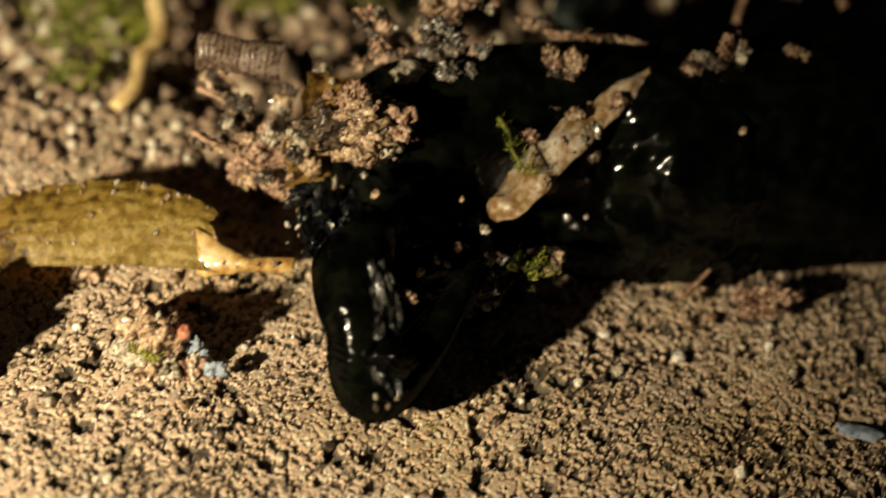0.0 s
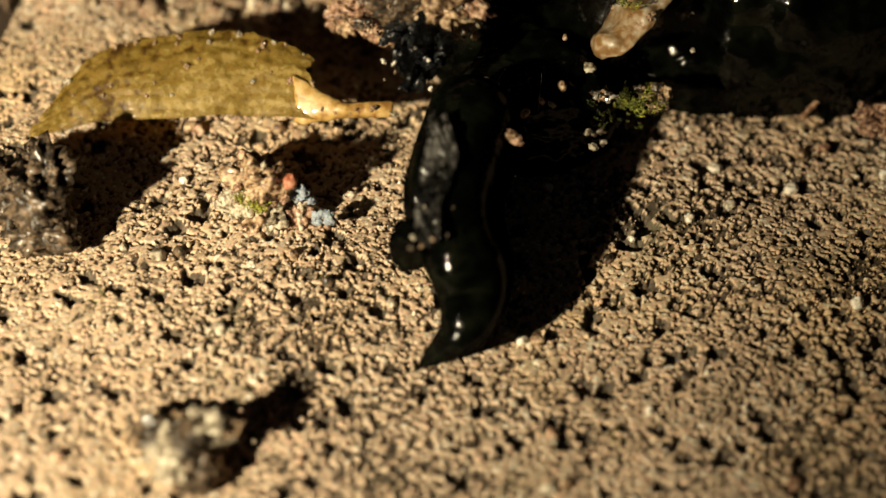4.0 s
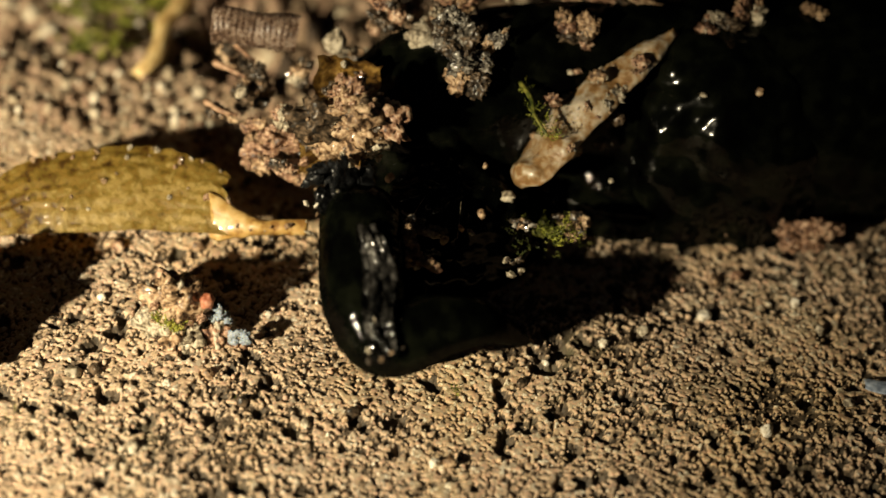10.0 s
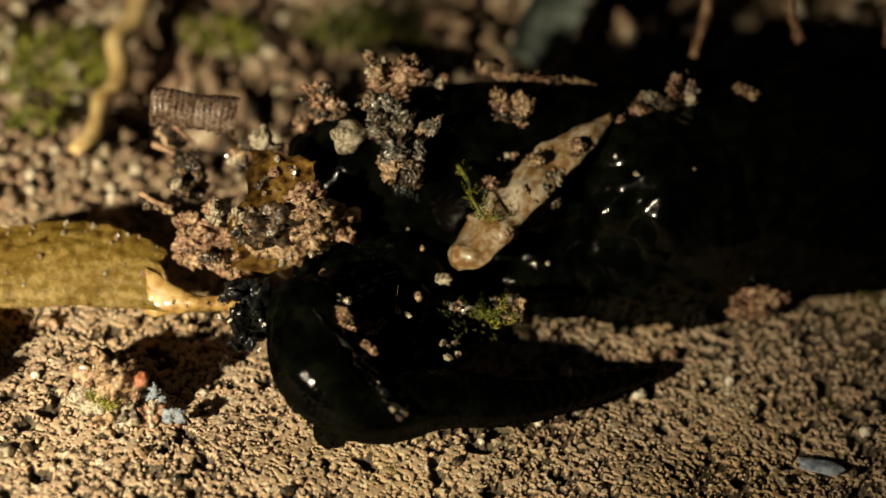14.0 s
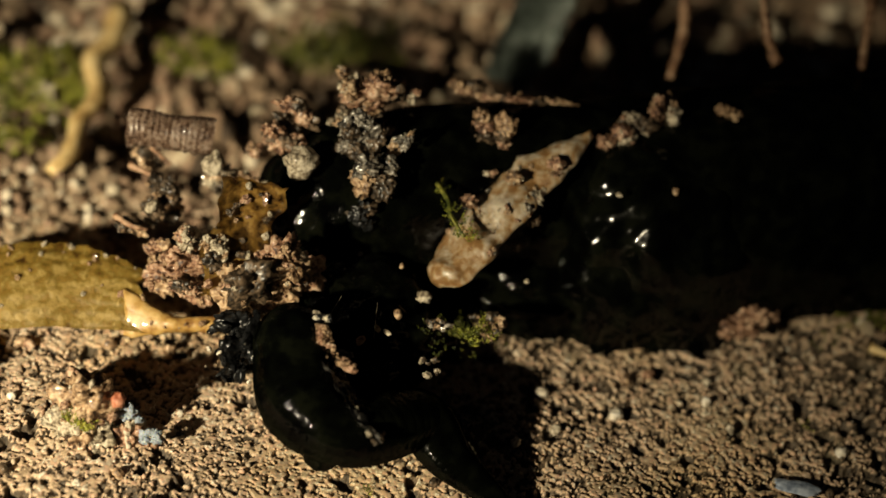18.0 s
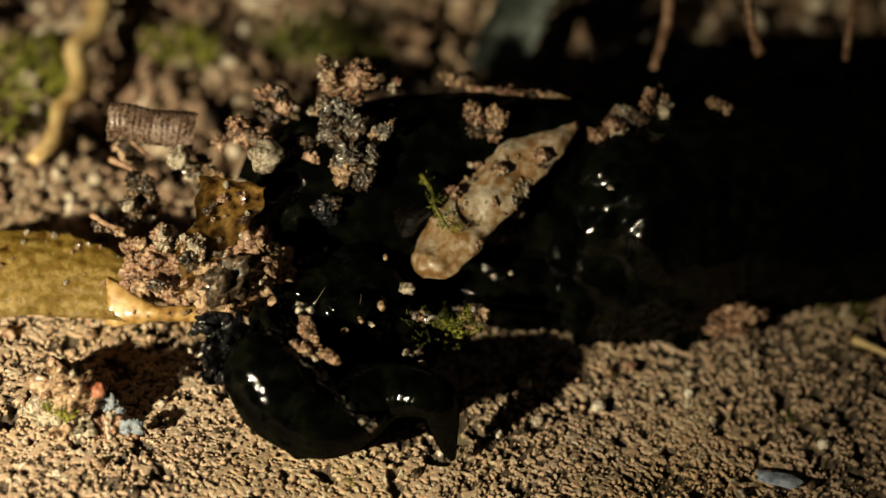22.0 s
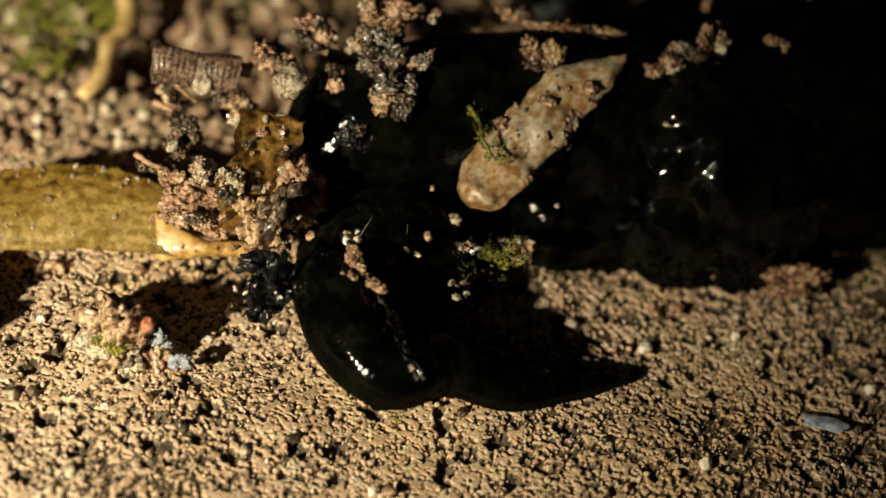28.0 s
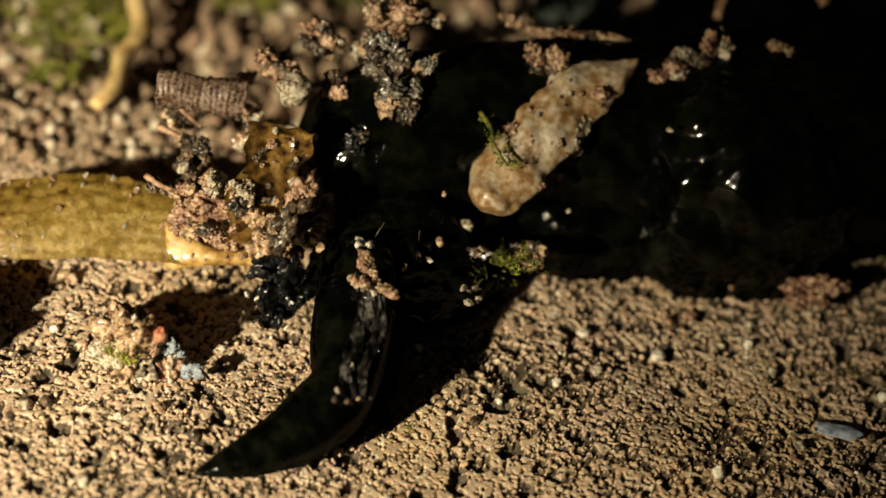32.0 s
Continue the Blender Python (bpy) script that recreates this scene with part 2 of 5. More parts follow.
def tube(bm, path, radii, sides=8, seed=0, rough=0.0):
    """A bent tapered tube through the points, closed at both ends."""
    rings = []
    pts = [Vector(p) for p in path]
    for n, p in enumerate(pts):
        d = (pts[min(n + 1, len(pts) - 1)] - pts[max(n - 1, 0)]).normalized()
        a = d.cross(Vector((0.13, -0.31, 0.94))).normalized()
        b = d.cross(a)
        ring = []
        for k in range(sides):
            w = 2 * math.pi * k / sides
            r = radii[n] * (1 + rough * noise.noise(Vector((n * 0.9, k * 1.7, seed * 3.3))))
            ring.append(bm.verts.new(p + (a * math.cos(w) + b * math.sin(w)) * r))
        rings.append(ring)
    for r0, r1 in zip(rings, rings[1:]):
        for k in range(sides):
            bm.faces.new((r0[k], r0[(k + 1) % sides], r1[(k + 1) % sides], r1[k]))
    bm.faces.new(rings[0][::-1])
    bm.faces.new(rings[-1])
    return rings


def spline(points, count):
    """Points along a smooth curve through the given ones."""
    pts = [Vector(p) for p in points]
    pts = [2 * pts[0] - pts[1]] + pts + [2 * pts[-1] - pts[-2]]
    out = []
    spans = len(pts) - 3
    for k in range(count):
        u = k / (count - 1) * spans
        i = min(int(u), spans - 1)
        f = u - i
        p0, p1, p2, p3 = pts[i:i + 4]
        out.append(0.5 * ((2 * p1) + (p2 - p0) * f + (2 * p0 - 5 * p1 + 4 * p2 - p3) * f * f + (3 * p1 - p0 - 3 * p2 + p3) * f ** 3))
    return out


CRUMB_SHAPES = {}


def crumb_mesh(mat, n):
    """One of eight crumb shapes, half a millimetre to scale from, shared by all crumbs of a material."""
    if (mat.name, n) not in CRUMB_SHAPES:
        bm = bmesh.new()
        lump(bm, (0, 0, 0), (1, 0.9, 0.8), 500 + 13 * n, 0.85, 1.9, 2)
        bmesh.ops.scale(bm, vec=(MM, MM, MM), verts=bm.verts)
        me = bpy.data.meshes.new("crumb")
        bm.to_mesh(me)
        bm.free()
        me.polygons.foreach_set("use_smooth", [n % 3 == 2 or mat.name.startswith("white cottony")] * len(me.polygons))
        me.materials.append(mat)
        CRUMB_SHAPES[mat.name, n] = me
    return CRUMB_SHAPES[mat.name, n]


def crumb(parent, mat, x, y, z, r, rnd):
    ob = new("crumb", crumb_mesh(mat, rnd.randrange(8)))
    ob.parent = parent
    k = (r * rnd.uniform(0.8, 1.3), r * rnd.uniform(0.7, 1.1), r * rnd.uniform(0.6, 1.1))
    ob.matrix_basis = Matrix.LocRotScale((x * MM, y * MM, z * MM), Euler([rnd.uniform(0, 6) for _ in range(3)]), k)
    return ob


def crumbs(parent, spread, count, small, large, seed, mats, core=0.6):
    """A cluster of soil crumbs round a core."""
    rnd = random.Random(seed)
    spots = []
    if core:
        big = max(spread)
        pieces = 1 if big < 0.65 else 5 if big < 1.4 else 9
        for k in range(pieces):
            f = 0.0 if pieces == 1 else 0.62
            d = Vector([rnd.uniform(-1, 1) * s * f for s in spread])
            r = [max(min(spread) * 0.5, s * rnd.uniform(0.32, 0.6)) * core if pieces > 1 else s * core for s in spread]
            spots.append((d, r))
            bm = bmesh.new()
            lump(bm, d, r, seed + 31 * k, 0.65, 2.1, 4 if max(r) > 0.4 else 3, rnd.uniform(-0.5, 0.5))
            off = Vector((seed * 1.7, seed * 0.9, k))
            reach = min(1.0, max(r) * 0.7)
            for v in bm.verts:
                n = 0.26 * abs(noise.noise(v.co * 2.4 + off)) + 0.14 * noise.noise(v.co * 4.5 + off) + 0.10 * noise.noise(v.co * 9.0 + off) + 0.06 * noise.noise(v.co * 17.0 + off)
                v.co += (v.co - d).normalized() * (n - 0.08) * reach
            part("lump", bm, mats[k % len(mats)], parent)
    for k in range(count):
        d = Vector((rnd.gauss(0, 1), rnd.gauss(0, 1), rnd.gauss(0, 1))).normalized()
        r = 0.78 * (small + (large - small) * rnd.random() ** 2)
        if spots:
            o, s = spots[k % len(spots)]
            q = o + Vector((d.x * s[0], d.y * s[1], d.z * s[2])) * rnd.uniform(0.85, 1.15)
        else:
            q = Vector([d[i] * spread[i] * rnd.uniform(0.6, 1.0) for i in range(3)])
        crumb(parent, rnd.choice(mats), q.x, q.y, q.z, r, rnd)


# ---- ground: grainy sandstone sheet and the pebbly soil behind it ----
def lattice(xs, ys, cell, seed):
    """Smooth random relief between -1 and 1 on a grid of the given cell size."""
    table = np.random.default_rng(seed).uniform(-1, 1, 1 << 16)
    u, v = xs / cell + 1000.0, ys / cell + 1000.0
    i, j = np.floor(u).astype(np.int64), np.floor(v).astype(np.int64)
    f, g = u - i, v - j
    f, g = f * f * (3 - 2 * f), g * g * (3 - 2 * g)

    def at(a, b):
        return table[(a * 7919 + b * 104729) & 0xFFFF]

    return (at(i, j) * (1 - f) + at(i + 1, j) * f) * (1 - g) + (at(i, j + 1) * (1 - f) + at(i + 1, j + 1) * f) * g


def sheet_mesh(name, xs, ys, height, shade, mat, label):
    ny, nx = xs.shape
    co = np.stack([xs, ys, height], -1).reshape(-1, 3) * MM
    idx = np.arange(nx * ny).reshape(ny, nx)
    quads = np.stack([idx[:-1, :-1], idx[:-1, 1:], idx[1:, 1:], idx[1:, :-1]], -1).reshape(-1, 4)
    me = bpy.data.meshes.new(name)
    me.vertices.add(len(co))
    me.vertices.foreach_set("co", co.ravel())
    me.loops.add(quads.size)
    me.loops.foreach_set("vertex_index", quads.ravel())
    me.polygons.add(len(quads))
    me.polygons.foreach_set("loop_start", np.arange(0, quads.size, 4))
    me.polygons.foreach_set("use_smooth", np.ones(len(quads), bool))
    me.update(calc_edges=True)
    at = me.attributes.new("grain", "FLOAT", "POINT")
    at.data.foreach_set("value", shade.ravel())
    me.materials.append(mat)
    return tagged(new(name, me), label, "ground", kind="structure")


def grain_sheet(name, x0, x1, y0, y1, step, count, rmin, rmax, seed, mat, base, label, pits=0.0, tall=1.0, scatter=0.1, relief=0.12):
    rng = np.random.default_rng(seed)
    nx, ny = int((x1 - x0) / step) + 1, int((y1 - y0) / step) + 1
    xs, ys = np.meshgrid(x0 + np.arange(nx) * step, y0 + np.arange(ny) * step)
    sparse = 0.5 * lattice(xs, ys, 7.0, seed + 4)
    big = lattice(xs, ys, 0.95, seed + 1) + 0.55 * lattice(xs, ys, 0.45, seed + 2) + 0.3 * lattice(xs, ys, 0.2, seed + 3) + sparse
    tiny = lattice(xs, ys, 0.34, seed + 5) + 0.55 * lattice(xs, ys, 0.17, seed + 6)
    floor = -0.25 - pits * np.clip((big - 0.44) * 5, 0, 1) - 0.5 * pits * np.clip((tiny - 0.58) * 6, 0, 1)
    floor += relief * (0.7 * lattice(xs, ys, 1.1, seed + 7) + 0.6 * lattice(xs, ys, 0.5, seed + 8) + 0.45 * lattice(xs, ys, 0.23, seed + 9))
    height = floor.copy()
    shade = np.clip(0.47 + 0.28 * lattice(xs, ys, 0.22, seed + 12) + 0.2 * lattice(xs, ys, 5.0, seed + 11), 0, 1)
    gx, gy = rng.uniform(x0, x1, count), rng.uniform(y0, y1, count)
    gr = rmin + (rmax - rmin) * rng.random(count) ** 2.2
    lift = rng.normal(0, scatter, count)
    hue = np.clip(rng.normal(0.5, 0.3, count) + 0.22 * lattice(gx, gy, 5.0, seed + 11), 0, 1)
    tilt = np.clip(rng.normal(0, 0.3, (count, 2)), -0.6, 0.6)
    squash = rng.uniform(0.7, 1.4, count)
    spin = rng.uniform(0, 3.14, count)
    for k in range(count):
        r = gr[k]
        i0, i1 = max(0, int((gx[k] - r * 1.4 - x0) / step)), min(nx, int((gx[k] + r * 1.4 - x0) / step) + 2)
        j0, j1 = max(0, int((gy[k] - r * 1.4 - y0) / step)), min(ny, int((gy[k] + r * 1.4 - y0) / step) + 2)
        if i1 <= i0 or j1 <= j0:
            continue
        u = (x0 + np.arange(i0, i1) * step - gx[k])[None, :]
        v = (y0 + np.arange(j0, j1) * step - gy[k])[:, None]
        c, w = math.cos(spin[k]), math.sin(spin[k])
        q = 1 - (((u * c + v * w) * squash[k]) ** 2 + ((v * c - u * w) / squash[k]) ** 2) / (r * r)
        jm, im = min(ny - 1, (j0 + j1) // 2), min(nx - 1, (i0 + i1) // 2)
        z = np.where(q > 0, np.minimum(1, np.maximum(q, 0) * 2.4) ** 0.5 * r * tall + u * tilt[k, 0] + v * tilt[k, 1] + floor[jm, im] + lift[k], -9)
        old = height[j0:j1, i0:i1]
        up = z > old
        old[up] = z[up]
        shade[j0:j1, i0:i1][up] = hue[k]
    height = height + base(xs, ys) + rng.normal(0, 0.010, height.shape)
    return sheet_mesh(name, xs, ys, height, shade, mat, label)


def slab_height(x, y):
    return 0.35 * np.sin(x * 0.21 + 1.0) * np.sin(y * 0.17) + 0.2 * lattice(x, y, 4.0, 77) - 0.02 * np.maximum(0, y - 14) ** 1.5


def soil_height(x, y):
    return 0.6 * np.sin(x * 0.35) * np.sin(y * 0.3) + 0.8 * lattice(x, y, 4.5, 78) - 0.9 - 0.02 * (y - 15)


def sand_sheet(name, x0, x1, y0, y1, step, count, seed, mat, base, label):
    """Close-set sand grains of nearly one level, broken by gaps and round pits with shade painted in."""
    rng = np.random.default_rng(seed)
    nx, ny = int((x1 - x0) / step) + 1, int((y1 - y0) / step) + 1
    xs, ys = np.meshgrid(x0 + np.arange(nx) * step, y0 + np.arange(ny) * step)
    floor = -0.10 + 0.02 * lattice(xs, ys, 0.5, seed + 7) + 0.04 * lattice(xs, ys, 0.2, seed + 8)
    height = floor.copy()
    shade = np.clip(0.4 + 0.2 * lattice(xs, ys, 0.25, seed + 12), 0, 1)

    def spot(a, b, r):
        i0, i1 = max(0, int((a - r - x0) / step)), min(nx, int((a + r - x0) / step) + 2)
        j0, j1 = max(0, int((b - r - y0) / step)), min(ny, int((b + r - y0) / step) + 2)
        return i0, i1, j0, j1, (x0 + np.arange(i0, i1) * step - a)[None, :], (y0 + np.arange(j0, j1) * step - b)[:, None]

    # pits are dug first; grains are kept out of them
    dug = np.zeros_like(height)
    pits = int((x1 - x0) * (y1 - y0) * 0.55)
    px, py = rng.uniform(x0, x1, pits), rng.uniform(y0, y1, pits)
    pr = 0.14 + 0.50 * rng.random(pits) ** 1.6
    keep = rng.random(pits) < np.clip(0.62 + 0.018 * px + 0.3 * lattice(px, py, 6.0, seed + 20), 0.2, 1)
    for a, b, r in zip(px[keep], py[keep], pr[keep]):
        i0, i1, j0, j1, u, v = spot(a, b, r * 1.7)
        if i1 > i0 and j1 > j0:
            w = 1 - np.sqrt(u * u + v * v) / r + 0.55 * lattice(xs[j0:j1, i0:i1], ys[j0:j1, i0:i1], 0.3, seed + 21)
            dug[j0:j1, i0:i1] = np.maximum(dug[j0:j1, i0:i1], np.clip(w * 2.2, 0, 1) * min(0.5, 0.15 + r * 0.9))
    gx, gy = rng.uniform(x0, x1, count), rng.uniform(y0, y1, count)
    gr = 0.075 + 0.11 * rng.random(count) ** 1.6 + 0.12 * (rng.random(count) < 0.02)
    top = rng.normal(0, 0.009, count) + 0.015 * lattice(gx, gy, 0.9, seed + 1) + 0.05 * lattice(gx, gy, 2.4, seed + 5)
    hue = np.clip(rng.normal(0.54, 0.23, count) + 0.30 * lattice(gx, gy, 0.34, seed + 14) + 0.2 * lattice(gx, gy, 0.6, seed + 13) + 0.14 * lattice(gx, gy, 5.0, seed + 11), 0, 1)
    squash, spin = rng.uniform(0.75, 1.33, count), rng.uniform(0, 3.14, count)
    lean = np.clip(rng.normal(0, 0.04, (count, 2)), -0.12, 0.12)
    for k in range(count):
        r = gr[k]
        i0, i1, j0, j1, u, v = spot(gx[k], gy[k], r * 1.35)
        if i1 <= i0 or j1 <= j0 or dug[(j0 + j1 - 1) // 2, (i0 + i1 - 1) // 2] > 0.12:
            continue
        c, w = math.cos(spin[k]), math.sin(spin[k])
        q = 1 - (((u * c + v * w) * squash[k]) ** 2 + ((v * c - u * w) / squash[k]) ** 2) / (r * r)
        z = np.where(q > 0, top[k] - 0.10 * r * (1 - np.sqrt(np.maximum(q, 0))) + u * lean[k, 0] + v * lean[k, 1], -9)
        old = height[j0:j1, i0:i1]
        up = z > old
        old[up] = z[up]
        shade[j0:j1, i0:i1][up] = hue[k]
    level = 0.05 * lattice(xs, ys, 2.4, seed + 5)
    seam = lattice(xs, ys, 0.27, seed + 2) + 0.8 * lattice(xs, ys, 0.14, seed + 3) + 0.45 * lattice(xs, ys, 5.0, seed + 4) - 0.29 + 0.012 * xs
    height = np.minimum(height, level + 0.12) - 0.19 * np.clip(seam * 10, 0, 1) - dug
    # sunken gaps and pits: their shade is painted in as near-black colour
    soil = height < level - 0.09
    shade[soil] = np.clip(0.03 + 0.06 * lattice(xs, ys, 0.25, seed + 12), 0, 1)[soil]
    soft = height.copy()
    soft[1:-1, 1:-1] = 0.6 * height[1:-1, 1:-1] + 0.1 * (height[:-2, 1:-1] + height[2:, 1:-1] + height[1:-1, :-2] + height[1:-1, 2:])
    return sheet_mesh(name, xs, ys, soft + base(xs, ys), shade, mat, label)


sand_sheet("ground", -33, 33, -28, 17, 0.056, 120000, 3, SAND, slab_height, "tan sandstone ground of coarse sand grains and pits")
grain_sheet("ground_behind", -46, 48, 12.5, 62, 0.16, 16000, 0.12, 0.75, 5, SOIL, soil_height, "loose pebbly brown soil with small stones", 2.2, 1.0, 0.3, 0.6)


def loose_grains(name, count, box, small, large, seed, mat, base, label):
    """Loose sand lying on the sheet, as one sweep of small angular stones."""
    rng = np.random.default_rng(seed)
    bm = bmesh.new()
    bmesh.ops.create_icosphere(bm, subdivisions=1, radius=1.0)
    ball = np.array([v.co[:] for v in bm.verts])
    tris = np.array([[v.index for v in f.verts] for f in bm.faces])
    bm.free()
    x, y = rng.uniform(box[0], box[1], count), rng.uniform(box[2], box[3], count)
    r = small + (large - small) * rng.random(count) ** 3
    pts = ball[None] * (1 + rng.normal(0, 0.16, (count, len(ball), 1))) * (r[:, None] * rng.uniform(0.7, 1.2, (count, 3)))[:, None]
    pts += np.stack([x, y, base(x, y) - 0.05 + r * 0.55], -1)[:, None]
    faces = (tris[None] + (np.arange(count) * len(ball))[:, None, None]).reshape(-1, 3)
    me = bpy.data.meshes.new(name)
    me.vertices.add(count * len(ball))
    me.vertices.foreach_set("co", (pts * MM).ravel())
    me.loops.add(faces.size)
    me.loops.foreach_set("vertex_index", faces.ravel())
    me.polygons.add(len(faces))
    me.polygons.foreach_set("loop_start", np.arange(0, faces.size, 3))
    me.update(calc_edges=True)
    at = me.attributes.new("grain", "FLOAT", "POINT")
    at.data.foreach_set("value", np.repeat(np.clip(rng.normal(0.55, 0.22, count), 0, 1), len(ball)))
    me.materials.append(mat)
    return tagged(new(name, me), label, "sand", kind="stuff")


loose_grains("sand_grains", 2200, (-33, 33, -28, 16), 0.06, 0.2, 9, SAND, slab_height, "loose tan sand grains strewn over the ground")
loose_grains("soil_stones", 2600, (-44, 46, 13, 56), 0.12, 0.85, 10, SOIL, soil_height, "small brown and pale stones in the soil")
loose_grains("gravel", 900, (-33, -9, 10, 17.5), 0.1, 0.55, 12, SOIL, slab_height, "coarse tan gravel behind the dead leaf")
bm = bmesh.new()
bmesh.ops.create_grid(bm, x_segments=40, y_segments=40, size=60000)
for v in bm.verts:
    v.co.z = -4.0
tagged(link("ground_far", bm, SOIL), "brown soil reaching away all round", "ground", kind="structure")


# ---- slug ----
slug = empty("slug")
tagged(slug, "large glossy black slug reared over sandy ground, coated with soil crumbs", "slug")


def mound(name, size, seed, rough=0.16, mat=SLIME, ripples=((0.14, 0.9), (0.09, 1.7), (0.07, 2.6), (0.03, 5.0))):
    bm = bmesh.new()
    lump(bm, (0, 0, 0), size, seed, rough, 1.3, 6)
    for v in bm.verts:
        v.co += v.co.normalized() * sum(tall * noise.noise(v.co * close + Vector((seed, 0, 0))) for tall, close in ripples)
    return part(name, bm, mat, slug)


# one long body: centre line with half width and half height
SPINE = [(-8.8, 10.0, 3.6, 0.8, 1.0), (-7.5, 10.2, 3.7, 3.4, 4.2), (-4, 11, 3.8, 4.8, 7.0), (1, 12.8, 3.8, 5.1, 7.9), (6, 14.8, 3.8, 5.2, 7.8), (12, 16.4, 4, 5.8, 7.6),
         (18, 17.8, 4, 7, 8), (27, 21.3, 4, 7, 8), (36, 24.8, 4, 6.5, 7.2), (45, 28, 3.5, 4, 5), (48, 29, 3.2, 0.5, 0.6)]
bm = bmesh.new()
line = spline([p[:3] for p in SPINE], 180)
wide = spline([(p[3], p[4], 0) for p in SPINE], 180)
rings = []
for k, (c, w) in enumerate(zip(line, wide)):
    d = (line[min(k + 1, 179)] - line[max(k - 1, 0)]).normalized()
    side = d.cross(Vector((0, 0, 1))).normalized()
    ring = []
    for j in range(72):
        a = 2 * math.pi * j / 72
        out = side * math.cos(a) * w.x + Vector((0, 0, 1)) * math.sin(a) * w.y
        q = c + out
        crease = -0.35 * max(0.0, noise.noise(Vector((q.x * 0.42, q.z * 0.10, 3))) - 0.15)
        n = crease + 0.42 * noise.noise(q * 0.16) + 0.20 * noise.noise(q * 0.5) + 0.10 * noise.noise(q * 1.3)
        ring.append(bm.verts.new(q + out.normalized() * n * min(1.0, w.x / 3)))
    rings.append(ring)
for r0, r1 in zip(rings, rings[1:]):
    for j in range(72):
        bm.faces.new((r0[j], r0[(j + 1) % 72], r1[(j + 1) % 72], r1[j]))
bm.faces.new(rings[0][::-1])
bm.faces.new(rings[-1])
bmesh.ops.recalc_face_normals(bm, faces=bm.faces[:])
part("body", bm, SLIME, slug)
rear_body = mound("rear_body", (8.0, 6.8, 8.2), 11, 0.12, WET_SKIN, ((0.14, 0.5), (0.13, 0.95), (0.085, 1.9), (0.045, 3.4)))
rear_body.matrix_basis = pose(14.2 * MM, 15.2 * MM, 3.4 * MM, 0, 0, 20)
throat = mound("throat", (5.2, 4.3, 4.2), 31)
throat.matrix_basis = pose(-0.6 * MM, 4.8 * MM, 1.8 * MM, 0, 0, 10)
flank = mound("flank", (8.5, 3.6, 3.4), 29)
flank.matrix_basis = pose(9.5 * MM, 11.9 * MM, 1.2 * MM, 0, 0, 18)

SEGMENTS = 48
NECK = []


def girth(u):
    """Half thickness of the reaching front end, from its root to its tip."""
    b = min(1.0, max(0.0, (u - 0.36) / 0.2))
    b = b * b * (3 - 2 * b)
    root = 0.45 * max(0.0, 1 - u / 0.32)
    return (1 - b) * (1.85 + 0.25 * math.sin(u * 8) + root) + b * (1.7 * (max(0.0, 1 - u) / 0.5) ** 0.75 + 0.48)


for k in range(SEGMENTS):
    bm = bmesh.new()
    g = girth(k / (SEGMENTS - 1))
    flat = 1 - 0.22 * min(1.0, max(0.0, (k / (SEGMENTS - 1) - 0.35) / 0.2))
    lump(bm, (0, 0, 0), (g, g * flat, max(g, 1.25)), 40, 0.012, 1.5, 4)
    NECK.append(part("neck_segment", bm, SLIME, slug, along=0.45 * k))

# added mass below the raised neck, blocking the torch to close its shadow's lit gaps
SHADOW_FILL = []
for k in range(32):
    bm = bmesh.new()
    thin = 0.03 * k + 0.04 * max(0, k - 23)
    lump(bm, (0, 0, 0), (2.1 - thin, 1.9 - thin, 1.9 - 0.5 * thin), 41, 0.0, 1.5, 4)
    SHADOW_FILL.append(part("shadow_fill_segment", bm, FILL_BLACK, slug))

BENDS = {}


def bend(t, *points):
    """Where the reaching front end lies at t seconds: points from its root to its tip."""
    BENDS[t] = points


bend(0, (-4.20, -0.46, 7.60), (-3.73, -3.36, 7.00), (-2.88, -5.49, 5.86), (-1.68, -6.86, 3.20), (0.46, -5.00, 5.37), (2.11, -0.58, 6.71))
bend(1, (-3.24, -0.86, 8.00), (-3.36, -5.93, 6.00), (-2.47, -8.78, 4.60), (-0.33, -6.83, 5.30), (2.61, -4.29, 5.50), (5.96, -1.28, 5.20))
bend(2, (-3.67, -2.72, 7.93), (-3.63, -6.97, 6.34), (-2.74, -9.59, 5.61), (-0.97, -9.56, 3.66), (-0.30, -10.68, 1.50), (-2.17, -13.64, 1.20))
bend(3, (-3.23, -1.89, 6.60), (-3.74, -7.12, 5.61), (-2.69, -9.45, 4.39), (-1.77, -10.94, 3.17), (-1.76, -12.89, 2.07), (-2.98, -13.75, 0.80))
bend(6, (-3.92, -1.66, 6.60), (-3.82, -6.20, 5.49), (-2.95, -8.61, 4.70), (-1.52, -9.64, 3.50), (-1.39, -11.92, 2.50), (-2.82, -12.08, 1.00))
bend(7, (-3.42, -1.38, 6.60), (-3.24, -6.34, 5.49), (-2.08, -8.68, 4.70), (-1.17, -10.21, 3.50), (-1.79, -11.47, 2.50), (-3.47, -10.96, 1.00))
bend(8, (-2.82, -1.31, 6.60), (-3.06, -5.53, 5.49), (-1.82, -8.27, 4.70), (-0.60, -9.75, 3.50), (-0.93, -10.95, 2.50), (-2.64, -10.38, 1.00))
bend(9, (-3.69, -1.13, 7.93), (-2.71, -5.84, 6.10), (-1.10, -7.75, 4.76), (0.59, -8.40, 3.42), (1.34, -8.76, 2.20), (1.02, -9.01, 0.80))
